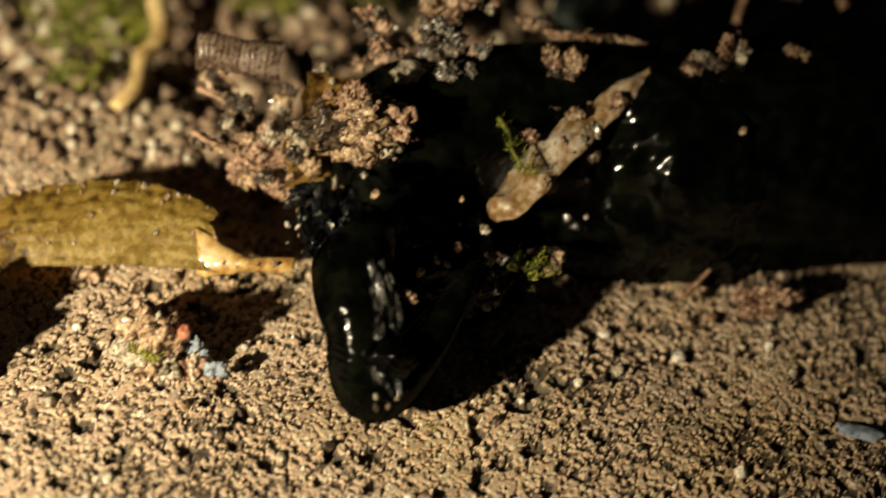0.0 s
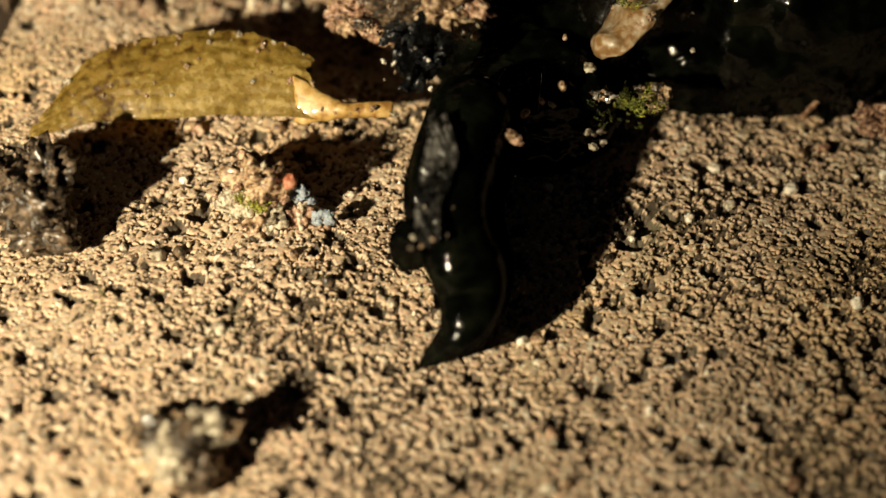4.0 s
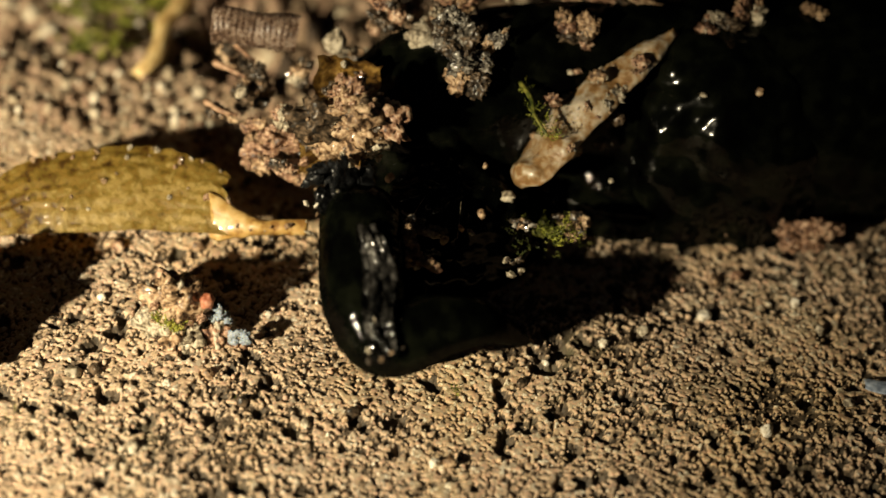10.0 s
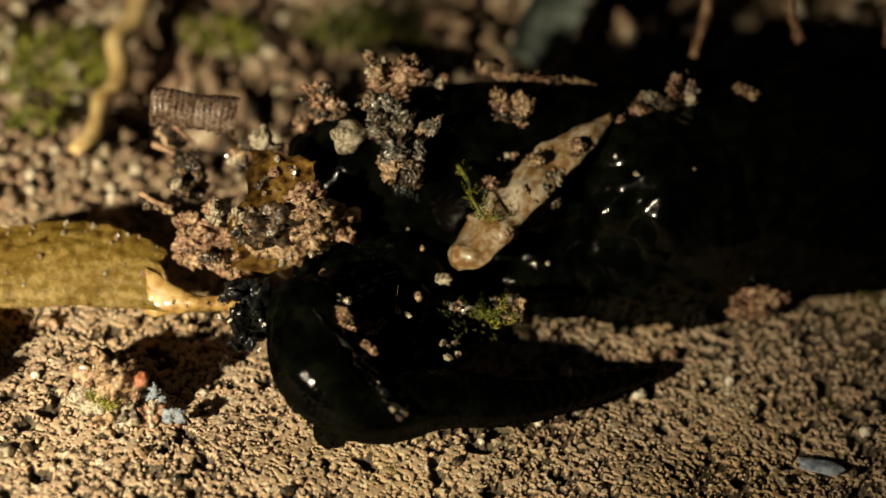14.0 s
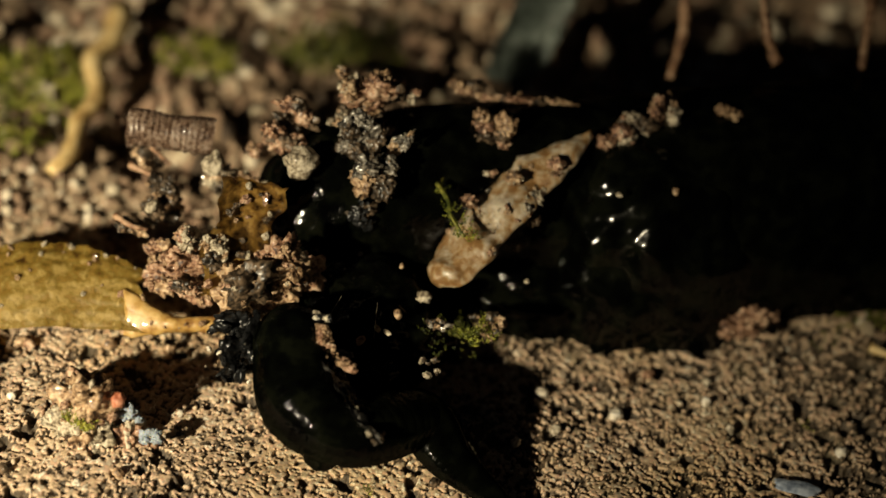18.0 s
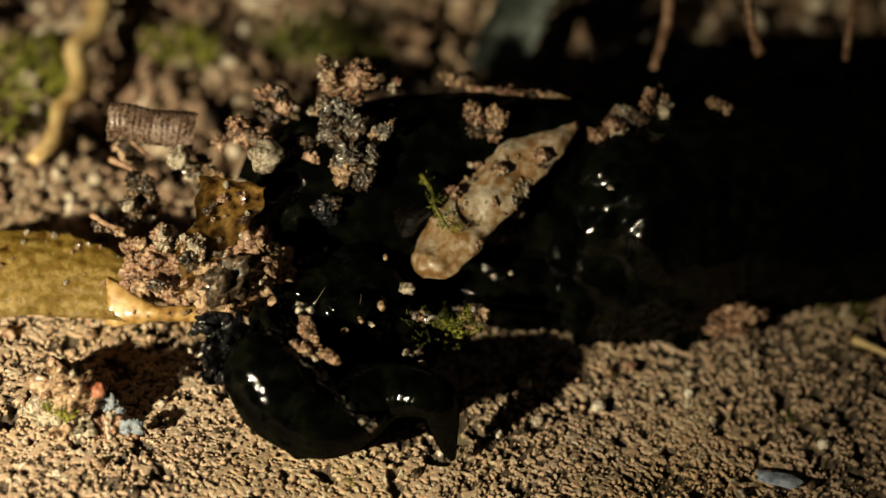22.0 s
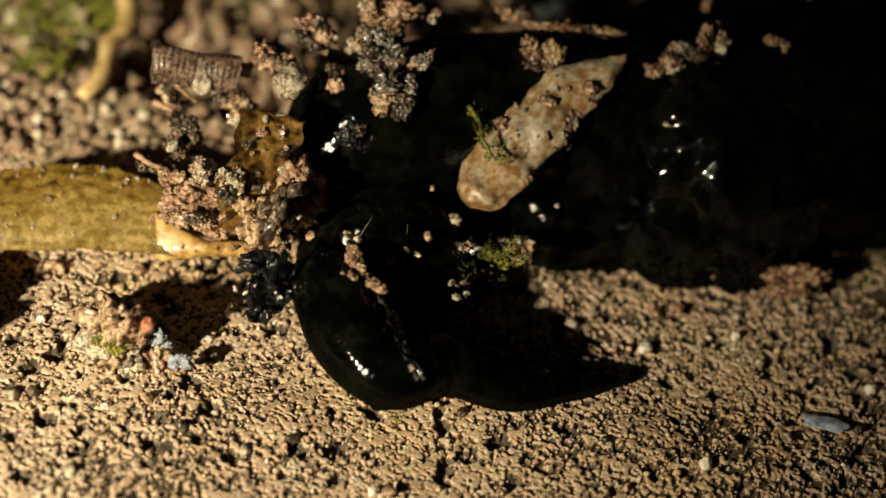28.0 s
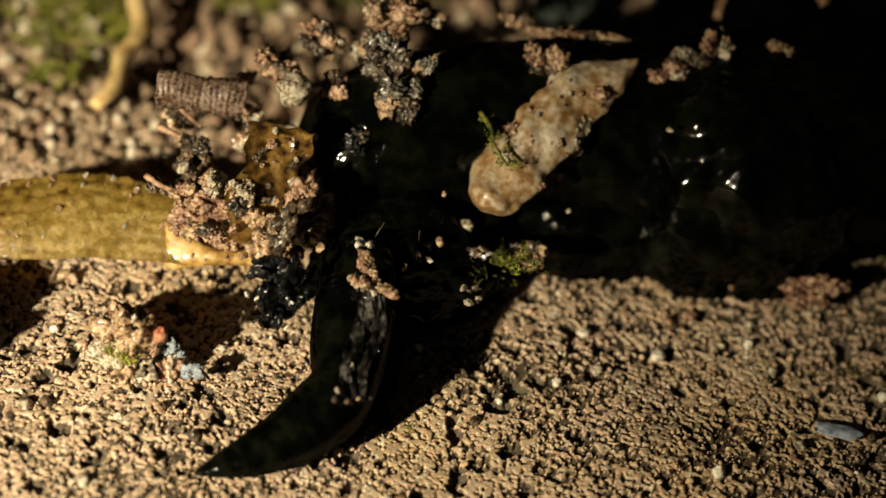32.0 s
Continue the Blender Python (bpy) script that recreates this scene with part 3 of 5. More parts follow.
bend(10, (-4.82, -1.73, 7.32), (-3.80, -5.97, 6.10), (-2.34, -7.85, 5.12), (0.12, -7.10, 6.10), (2.41, -6.48, 6.34), (4.23, -5.57, 4.88))
bend(11, (-4.96, -1.79, 7.32), (-3.54, -5.70, 5.86), (-2.01, -7.17, 5.12), (1.27, -5.69, 6.10), (4.26, -6.00, 6.90), (6.06, -2.70, 1.50))
bend(12, (-4.98, -1.66, 6.70), (-3.25, -4.56, 4.90), (-1.25, -6.09, 3.90), (1.75, -4.96, 4.10), (5.60, -4.70, 4.40), (8.49, -3.24, 1.20))
bend(13, (-4.33, -2.09, 6.50), (-3.10, -5.06, 5.50), (-0.11, -6.38, 4.50), (3.81, -4.99, 4.50), (8.19, -2.93, 1.80), (12.49, 0.69, 0.50))
bend(14, (-4.21, -1.68, 6.50), (-3.07, -4.61, 5.30), (-0.10, -5.73, 4.30), (3.26, -3.71, 3.90), (8.21, -1.60, 2.60), (14.78, 3.82, 0.80))
bend(14.5, (-4.06, -1.13, 6.20), (-2.90, -4.20, 5.20), (0.03, -5.44, 4.30), (3.39, -2.77, 3.60), (8.84, 1.22, 2.20), (16.15, 8.03, 0.60))
bend(17, (-3.64, -1.67, 6.00), (-2.57, -4.51, 4.60), (0.29, -5.63, 4.00), (4.00, -3.87, 3.80), (7.48, -3.24, 2.60), (12.06, -3.26, 1.20))
bend(18, (-3.65, -1.63, 6.00), (-2.62, -4.56, 4.60), (0.29, -5.61, 4.00), (3.54, -2.87, 3.10), (5.81, -4.45, 2.00), (8.92, -5.81, 0.80))
bend(19, (-3.53, -1.72, 6.00), (-2.50, -4.65, 4.60), (0.18, -5.67, 4.00), (3.48, -2.72, 3.60), (5.58, -4.81, 2.60), (6.73, -7.15, 1.80))
bend(20, (-3.53, -1.38, 6.00), (-2.41, -4.73, 4.60), (0.39, -5.53, 3.90), (2.75, -2.92, 3.30), (5.29, -3.35, 2.10), (6.15, -4.72, 1.30))
bend(21, (-3.69, -1.16, 6.00), (-2.61, -4.44, 4.60), (0.07, -5.69, 3.90), (2.43, -3.28, 3.40), (4.27, -4.57, 2.50), (4.52, -6.42, 1.00))
bend(22, (-3.83, -3.60, 5.00), (-2.46, -4.63, 4.00), (-0.01, -5.20, 3.50), (2.24, -2.60, 3.90), (5.35, -3.00, 4.60), (6.48, -3.57, 2.00))
bend(23, (-3.81, -3.03, 5.00), (-2.57, -4.35, 4.00), (0.53, -4.46, 3.00), (2.72, -0.31, 2.40), (5.92, 2.77, 2.30), (7.94, 1.14, 1.20))
bend(24, (-3.80, -3.66, 5.00), (-2.46, -4.74, 4.00), (0.22, -4.63, 3.00), (3.15, -1.40, 3.10), (7.57, 0.02, 4.40), (13.30, 2.67, 3.90))
bend(25, (-3.50, -2.86, 5.50), (-2.29, -4.50, 4.50), (0.51, -5.20, 3.80), (3.66, -1.14, 2.00), (9.14, 2.56, 1.00), (15.53, 6.30, 0.50))
bend(28, (-3.11, -1.71, 5.00), (-1.46, -4.27, 4.00), (0.91, -5.99, 3.50), (3.35, -4.02, 3.20), (7.55, -4.16, 2.20), (12.47, -1.13, 1.00))
bend(29, (-3.28, -1.29, 5.00), (-1.36, -4.46, 4.00), (0.89, -6.42, 3.50), (3.38, -4.79, 3.10), (6.93, -4.99, 2.20), (11.65, -2.05, 1.00))
bend(30, (-3.05, -1.37, 5.00), (-1.13, -4.54, 4.00), (0.75, -6.93, 3.20), (2.57, -6.77, 2.40), (3.99, -7.36, 1.60), (4.47, -8.39, 0.90))
bend(31, (-3.35, 0.51, 4.50), (-1.60, -5.08, 3.60), (-0.10, -7.94, 3.00), (0.90, -9.66, 2.00), (0.95, -11.34, 1.20), (0.31, -12.55, 0.60))
bend(32, (-2.71, 1.08, 4.40), (-2.40, -3.20, 3.40), (-2.26, -6.30, 2.60), (-3.94, -8.54, 1.40), (-6.01, -10.22, 0.80), (-7.80, -11.32, 0.50))

COLLAR = [
    (0, -6.25, -1.30, 9.50, 0, 0, 0),
    (3, -6.66, 0.72, 8.50, 0, 0, 0),
    (6, -7.02, -0.77, 8.50, 0, 0, 0),
    (9, -6.16, -0.72, 8.50, 0, 0, 0),
    (11, -6.93, -0.53, 7.00, 0, 0, 0),
    (13, -7.54, -0.87, 5.50, 0, 12, 0),
    (17, -7.11, -1.44, 5.00, 0, 12, 0),
    (19, -6.53, -1.74, 5.00, 0, 12, 0),
    (23, -6.55, -2.58, 5.00, 0, 12, 0),
    (25, -6.48, -2.64, 5.00, 0, 12, 0),
    (28, -6.70, -2.64, 5.00, 0, 12, 0),
    (30, -7.05, -2.64, 5.00, 0, 12, 0),
    (32, -6.82, -2.37, 5.00, 0, 12, 0),
]
bm = bmesh.new()
lump(bm, (0, 0, 0), (1.35, 1.1, 1.7), 55, 0.25, 1.2, 5)
lip_lobe = part("lip_lobe", bm, SLIME, slug, "glossy black bulging lobe")
LOBE = [
    (0, -1.03, -7.31, 6.00),
    (1, -2.36, -10.93, 6.24),
    (2, -4.40, -10.87, 5.04),
    (3, -4.93, -9.66, 4.32),
    (6, -4.53, -9.18, 4.32),
    (7, -3.99, -7.98, 4.32),
    (8, -3.48, -8.38, 4.32),
    (9, -1.55, -8.29, 4.56),
    (10, -2.94, -7.05, 4.80),
    (11, -1.79, -6.62, 5.04),
    (13, -1.69, -6.33, 3.50),
    (17, -0.97, -6.20, 3.50),
    (20, -0.83, -6.21, 3.30),
    (23, -1.13, -4.93, 2.50),
    (25, -0.20, -5.50, 3.00),
    (28, 0.85, -6.00, 2.80),
    (30, 1.00, -7.40, 2.60),
    (32, -2.35, -6.75, 2.60),
]

# dried grey skin lying round the front end, with a curled rim and a ragged lower end
bm = bmesh.new()
rows = []
for i in range(85):
    row = []
    s = i / 84
    for j in range(33):
        w = j / 32 - 0.5
        wide = 1.5 * (0.2 + 0.8 * math.sin(math.pi * min(1, s * 0.8 + 0.12)) ** 0.7) * (1 + 0.22 * noise.noise(Vector((s * 5, 3, 0))) + (0.25 * noise.noise(Vector((s * 22, 3, 8 * (w > 0))))) * abs(w))
        bow = 0.45 * noise.noise(Vector((s * 2.2, 7, 1)))
        a = (w * wide + bow) / 2.1
        lift = 0.26 * noise.noise(Vector((s * 4.2, w * 3.5, 2))) + 0.34 * abs(noise.noise(Vector((s * 6, w * 4.5, 5)))) + 0.2 * abs(noise.noise(Vector((s * 13, w * 7, 6)))) + 0.05 * noise.noise(Vector((s * 24, w * 14, 9)))
        rim = 0.35 * max(0.0, abs(w) * 2 - 0.72) / 0.28
        r = 2.12 + 0.42 * s + lift + rim * (0.5 + 0.7 * noise.noise(Vector((s * 6, 2, 3 * (w > 0)))))
        ragged = 0.5 * noise.noise(Vector((w * 9, 4, 1))) if s < 0.15 or s > 0.88 else 0
        row.append(bm.verts.new((r * math.sin(a), r * math.cos(a), s * 7.4 - 4.1 + ragged)))
    rows.append(row)
for r0, r1 in zip(rows, rows[1:]):
    for k in range(32):
        bm.faces.new((r0[k], r0[k + 1], r1[k + 1], r1[k]))
bmesh.ops.solidify(bm, geom=bm.faces[:], thickness=0.1)
skin_flap = part("skin_flap", bm, MEMBRANE, slug, "crumpled grey dried skin on the neck")
rnd = random.Random(14)
for k in range(7):
    a = rnd.uniform(-0.5, 0.5)
    crumb(skin_flap, rnd.choice((CLOD_BROWN, CLOD_PALE, CLOD_DARK)), 2.35 * math.sin(a), 2.35 * math.cos(a), rnd.choice((-4.2, -3.6, -3.9, -2.0)), rnd.uniform(0.08, 0.2), rnd)


def shard(bm, centre, length, width, turn, curl, seed):
    """One torn, curled strip of wet skin added to bm."""
    spin = Euler(turn).to_matrix()
    rows = []
    for i in range(21):
        row = []
        u = i / 20 - 0.5
        for j in range(9):
            v = j / 8 - 0.5
            wide = width * (1 - (2 * u) ** 4 * 0.8) * (1 + 0.3 * noise.noise(Vector((u * 5, seed, v))))
            a = v * curl
            q = Vector((wide * (math.sin(a) / curl), wide * (1 - math.cos(a)) / curl + 0.25 * length * u * u, u * length))
            q += 0.22 * Vector((noise.noise(q * 1.3 + Vector((seed, 0, 0))), noise.noise(q * 1.7 + Vector((0, seed, 0))), noise.noise(q * 2.5 + Vector((0, 0, seed))))) + 0.10 * Vector((noise.noise(q * 4.0 + Vector((seed, 0, 0))), noise.noise(q * 4.6 + Vector((0, seed, 0))), 0))
            row.append(bm.verts.new(spin @ q + Vector(centre)))
        rows.append(row)
    made = []
    for r0, r1 in zip(rows, rows[1:]):
        for k in range(8):
            made.append(bm.faces.new((r0[k], r0[k + 1], r1[k + 1], r1[k])))
    bmesh.ops.solidify(bm, geom=made, thickness=0.12)


bm = bmesh.new()
rnd = random.Random(8)
for k in range(17):
    c = (rnd.gauss(0, 0.75), rnd.uniform(-1.1, 0.6), rnd.gauss(0, 1.05))
    shard(bm, c, rnd.uniform(1.2, 3.0), rnd.uniform(0.6, 1.3), (rnd.uniform(-1.1, -0.3), rnd.gauss(0, 0.7), rnd.uniform(-0.8, 0.8)), rnd.uniform(1.0, 2.6), 3 + 8 * k)
for k in range(6):
    c = Vector((rnd.uniform(-1.0, 1.2), rnd.uniform(0.0, 1.0), rnd.uniform(-1.3, 1.3)))
    lump(bm, c, (rnd.uniform(0.35, 0.7), rnd.uniform(0.3, 0.6), rnd.uniform(0.4, 0.9)), 300 + k, 0.5, 1.7, 4, rnd.uniform(0, 6))
collar_fold = part("collar_fold", bm, SHARD, slug, "torn wet black skin round the neck")
for k in range(9):
    crumb(collar_fold, rnd.choice((CLOD_PALE, CLOD_DARK, CLOD_BROWN, WHITE_GRAIN)), rnd.uniform(-1.7, 1.3), rnd.uniform(-1.5, -0.9), rnd.uniform(-1.7, 1.5), rnd.uniform(0.07, 0.2), rnd)

# ---- debris ----
DRIFT = {}
MOVES = []


def drift(name, *rows):
    """How far a patch of the slug's back has crept by each time (seconds, x, y, z)."""
    DRIFT[name] = rows


drift("leaf", (0, 0.57, -0.38, 0), (2, 0.45, -0.36, 0), (3.5, 0.34, -0.36, 0), (5.5, 0.05, -0.28, 0), (8, -0.03, -0.3, 0), (9.5, 0.0, -0.2, 0), (13, 0, 0, 0), (17, 0.07, -0.05, 0), (21, 0.11, 0.05, 0), (25, 0.22, 0.1, 0), (28, 0.1, 0.13, 0), (32, -0.07, 0.17, 0))
drift("pale", (0, 0.44, 1.48, 0), (9.5, 0.16, 1.56, 0), (11, 0.18, 0.85, 0), (12.5, 0.08, 0.31, 0), (13, -0.00, 0.00, 0), (14.5, -0.18, -0.50, 0), (16.5, -0.76, -0.75, 0), (18, -1.37, -1.23, 0), (20, -1.87, -1.41, 0), (22, -2.27, -1.82, 0), (24, -2.79, -1.77, 0), (25.5, -3.18, -1.53, 0), (27.5, -3.74, -1.19, 0), (29, -4.00, -1.39, 0), (30.5, -4.25, -1.29, 0), (32, -4.36, -1.15, 0))
drift("wgr", (0, -0.07, 2.87, 0), (7, -0.15, 2.23, 0), (9.5, -0.14, 1.35, 0), (11, -0.02, 0.77, 0), (12.5, 0.04, 0.20, 0), (13, 0.00, 0.00, 0), (14.5, -0.01, -0.38, 0), (16.5, -0.07, -0.50, 0), (18, -0.19, -0.92, 0), (20, -0.26, -1.30, 0), (22, -0.29, -1.74, 0), (24, -0.53, -1.80, 0), (25.5, -0.66, -1.65, 0), (27.5, -0.87, -1.62, 0), (29, -0.91, -1.92, 0), (30.5, -0.98, -1.94, 0), (32, -0.96, -1.93, 0))
drift("husk", (0, -0.14, 0.98, 0), (9.5, -0.19, 0.33, 0), (11, -0.11, 0.14, 0), (12.5, 0.02, 0.03, 0), (13, 0.00, -0.00, 0), (14.5, 0.06, -0.06, 0), (16.5, 0.09, 0.06, 0), (18, 0.01, -0.12, 0), (20, -0.05, -0.42, 0), (22, 0.06, -0.56, 0), (24, 0.06, -0.75, 0), (25.5, 0.04, -0.80, 0), (27.5, -0.07, -1.09, 0), (29, -0.16, -1.79, 0), (30.5, -0.23, -2.23, 0), (32, -0.19, -2.71, 0))
drift("yel", (0, 0.18, 1.23, 0), (8, -0.36, 1.49, 0), (9.5, -0.25, 1.11, 0), (11, -0.05, 0.62, 0), (12.5, -0.02, 0.18, 0), (13, 0.00, -0.00, 0), (14.5, 0.08, -0.29, 0), (16.5, 0.13, -0.25, 0), (18, -0.02, -0.51, 0), (20, -0.01, -0.99, 0), (22, -0.06, -1.38, 0), (24, -0.14, -1.56, 0), (25.5, -0.21, -1.46, 0), (27.5, -0.28, -1.65, 0), (29, -0.24, -2.26, 0), (30.5, -0.20, -2.56, 0), (32, -0.11, -2.84, 0))
drift("stick", (0, -1.31, -2.94, 0), (6, -0.76, -1.45, 0), (8, -0.62, -1.00, 0), (9.5, -0.55, -0.93, 0), (11, -0.35, -0.48, 0), (12.5, -0.12, -0.11, 0), (13, 0.00, 0.00, 0), (14.5, 0.35, 0.57, 0), (16.5, 0.92, 0.82, 0), (18, 0.97, 0.70, 0), (20, 1.13, 0.44, 0), (22, 1.34, 0.26, 0), (24, 1.73, -0.19, 0), (25.5, 2.05, -0.55, 0), (27.5, 2.18, -0.94, 0), (29, 2.37, -1.08, 0), (30.5, 2.48, -1.17, 0), (32, 2.60, -1.19, 0))
drift("clod", (0, -1.38, -2.91, 0), (6, -0.76, -1.45, 0), (8, -0.62, -0.99, 0), (9.5, -0.55, -0.93, 0), (11, -0.35, -0.48, 0), (12.5, -0.12, -0.10, 0), (13, 0.00, 0.00, 0), (14.5, 0.35, 0.57, 0), (16.5, 0.92, 0.83, 0), (18, 0.97, 0.70, 0), (20, 1.12, 0.42, 0), (22, 1.33, 0.24, 0), (24, 1.71, -0.23, 0), (25.5, 2.05, -0.58, 0), (27.5, 2.18, -0.97, 0), (29, 2.38, -1.13, 0), (30.5, 2.50, -1.20, 0), (32, 2.61, -1.24, 0))
drift("tower", (0, -0.18, 3.30, 0), (10, 0.01, 0.65, 0), (11, 0.03, 0.45, 0), (12, -0.02, 0.32, 0), (13, -0.00, 0.00, 0), (14.5, -0.09, -0.16, 0), (16.5, -0.25, 0.14, 0), (18, -0.40, 0.29, 0), (20, -0.52, 0.46, 0), (22, -0.56, 0.38, 0), (23, -0.62, 0.20, 0), (24, -0.69, 0.45, 0), (25, -0.82, 0.60, 0), (27.5, -1.20, 0.95, 0), (29, -1.39, 0.95, 0), (30.5, -1.54, 1.07, 0), (32, -1.72, 1.29, 0))
drift("redbit", (0, 0.49, 0.54, 0), (9.5, 0.27, -0.03, 0), (11, 0.01, 0.09, 0), (12.5, -0.00, 0.07, 0), (13, 0.00, 0.00, 0), (14.5, 0.19, 0.08, 0), (16.5, 0.34, 0.17, 0), (18, 0.44, 0.15, 0), (20, 0.67, 0.07, 0), (22, 0.91, 0.09, 0), (24, 0.95, 0.22, 0), (25.5, 1.16, 0.37, 0), (27.5, 1.23, 0.53, 0), (29, 1.10, 0.77, 0), (30.5, 0.91, 0.76, 0), (32, 0.72, 0.73, 0))
drift("pebble", (0, -0.25, 0.59, 0), (6, -0.21, 0.50, 0), (8, -0.14, 0.58, 0), (9.5, -0.09, 0.38, 0), (11, -0.04, 0.18, 0), (12.5, 0.02, 0.06, 0), (13, 0.00, 0.00, 0), (14.5, 0.06, -0.02, 0), (16.5, 0.11, 0.15, 0), (18, 0.12, 0.25, 0), (20, 0.15, 0.32, 0), (22, 0.21, 0.20, 0), (24, 0.16, 0.23, 0), (25.5, 0.14, 0.52, 0), (27.5, 0.02, 0.84, 0), (29, -0.02, 0.82, 0), (30.5, -0.04, 0.87, 0), (32, -0.06, 1.10, 0))


def carried(ob, x, y, z, turn=(0, 0, 0), by=""):
    ob.matrix_basis = pose(x * MM, y * MM, z * MM, *turn)
    if by:
        MOVES.append((ob, (x, y, z), turn, by))
    return ob


def clod(x, y, z, spread, count, small, large, seed, mats, label, turn=(0, 0, 0), by="", core=0.85, name="soil_clod"):
    ob = tagged(empty(name), label, name.replace("_", " "))
    crumbs(ob, spread, count, small, large, seed, mats if isinstance(mats, (list, tuple)) else [mats], core)
    return carried(ob, x, y, z, turn, by)


def pebble(x, y, z, size, seed, mat, label, by="", name="pebble", flat=False):
    bm = bmesh.new()
    lump(bm, (0, 0, 0), size, seed, 0.35, 1.6, 3, 0.0 if flat else seed)
    return carried(tagged(link(name, bm, mat), label, "pebble"), x, y, z, (0, 0, 0), by)


def twig(points, r, seed, mat, label, by="", name="twig", category="twig"):
    path = spline(points, 16)
    o = path[0].copy()
    bm = bmesh.new()
    tube(bm, [p - o for p in path], [r * (1 - 0.5 * k / 15) for k in range(16)], 8, seed, 0.5)
    return carried(tagged(link(name, bm, mat), label, category), o.x, o.y, o.z, (0, 0, 0), by)


def moss(x, y, z, wide, tall, count, seed, label, by="", mat=MOSS):
    """A cushion of leaning stems with small pointed leaves."""
    rnd = random.Random(seed)
    bm = bmesh.new()
    for k in range(max(4, count // 2)):
        a, d = rnd.uniform(0, 6.28), wide * math.sqrt(rnd.random()) * rnd.choice((1, 1, 0.7, 1.15))
        p = Vector((math.cos(a) * d, math.sin(a) * d * 0.8, rnd.uniform(-0.35, 0.1) * tall))
        lean = Vector((math.cos(a) * d / wide * 0.7 + rnd.gauss(0, 0.45), math.sin(a) * d / wide * 0.7 + rnd.gauss(0, 0.45), 1)).normalized()
        high = tall * rnd.uniform(0.5, 1.2)
        for leaf in range(9):
            o = p + lean * high * leaf / 9
            w = leaf * 2.4 + rnd.uniform(-0.4, 0.4)
            size = tall * rnd.uniform(0.2, 0.42) * (1.1 - leaf / 14)
            q = o + (Vector((math.cos(w), math.sin(w), 0)) + lean * rnd.uniform(0.3, 1.1)).normalized() * size
            side = Vector((-math.sin(w), math.cos(w), 0)) * size * 0.22
            up = lean * size * 0.1
            vs = [bm.verts.new(c) for c in (o, (o + q) / 2 + side, q, (o + q) / 2 - side, (o + q) / 2 + up)]
            for f in ((0, 1, 4), (1, 2, 4), (2, 3, 4), (3, 0, 4), (0, 3, 2, 1)):
                bm.faces.new([vs[i] for i in f])
    return carried(tagged(link("moss", bm, mat, smooth=False), label, "moss", kind="stuff"), x, y, z, (0, 0, 0), by)


# tan fleshy fold lying over the flank: a broad lobe, turned to fit its width in the camera's view
FOLD_AT = Vector((5.9, 9.6, 8.3))
path = spline([(-2.75, -4.55, -3.1), (-2.1, -3.4, -2.2), (-1.0, -1.5, -0.8), (0.2, 0.5, 0.6), (1.7, 2.2, 1.4), (4.7, 4.6, 2.3)], 70)
half = spline([(1.3, 0, 0), (1.9, 0, 0), (2.1, 0, 0), (2.3, 0, 0), (2.0, 0, 0), (0.7, 0, 0)], 70)
along = (path[-1] - path[0]).normalized()
out = Vector((0, -0.68, 0.73))
out = (out - along * out.dot(along)).normalized()


def fold_point(n, a):
    """Surface of the lobe at ring n and angle a."""
    d = (path[min(n + 1, 69)] - path[max(n - 1, 0)]).normalized()
    side = d.cross(out).normalized()
    h = half[n].x * math.sqrt(max(0.02, 1 - max(0.0, 1 - n / 9) ** 2)) * math.sqrt(max(0.02, 1 - max(0.0, (n - 58) / 11) ** 2))
    q = path[n] + side * math.cos(a) * h + out * (math.sin(a) * (0.30 + 0.16 * h) - 0.25 * h * math.cos(a) ** 2)
    lift = 0.42 * noise.noise(q * 0.5 + Vector((3, 0, 0))) + 0.2 * noise.noise(q * 1.2) + 0.07 * noise.noise(q * 3.0)
    return q + (side * math.cos(a) + out * math.sin(a)) * min(1, h) * lift


bm = bmesh.new()
rings = [[bm.verts.new(fold_point(n, 2 * math.pi * j / 40)) for j in range(40)] for n in range(70)]
for r0, r1 in zip(rings, rings[1:]):
    for j in range(40):
        bm.faces.new((r0[j], r0[(j + 1) % 40], r1[(j + 1) % 40], r1[j]))
bm.faces.new(rings[0][::-1])
bm.faces.new(rings[-1])
bmesh.ops.recalc_face_normals(bm, faces=bm.faces[:])
foot_fold = part("foot_fold", bm, FOLD, slug, "tan translucent fleshy fold")
rnd = random.Random(64)
for k in range(70):
    n = rnd.choice((22, 30, 34, 38, 42, 44, 46, 50, 54, 58)) + rnd.randrange(-4, 5)
    q = fold_point(n, rnd.choice((0.3, 0.5, 0.9, 1.6, 2.4, 2.7)) + rnd.gauss(0, 0.15))
    crumb(foot_fold, rnd.choice((CLOD_RED, CLOD_BROWN, CLOD_BROWN, WET_GREY, CLOD_PALE)), q.x, q.y, q.z, rnd.uniform(0.06, 0.28), rnd)

# loose debris on the ground
clod(-13.30, -4.60, 1.60, (3.2, 1.9, 3.9), 110, 0.16, 0.45, 71, [CLOD_RED, CLOD_BROWN, CLOD_PALE], "reddish soil crumbs heaped on sandy ground")
pebble(-12.41, -5.91, 3.90, (0.42, 0.36, 0.5), 72, ORANGE, "orange red grain on a soil heap")
clod(-10.66, -5.72, 1.40, (0.75, 0.6, 0.7), 5, 0.2, 0.35, 73, FLUFF, "white cottony fungus tuft on sandy ground", name="fungus_tuft", core=0.7)
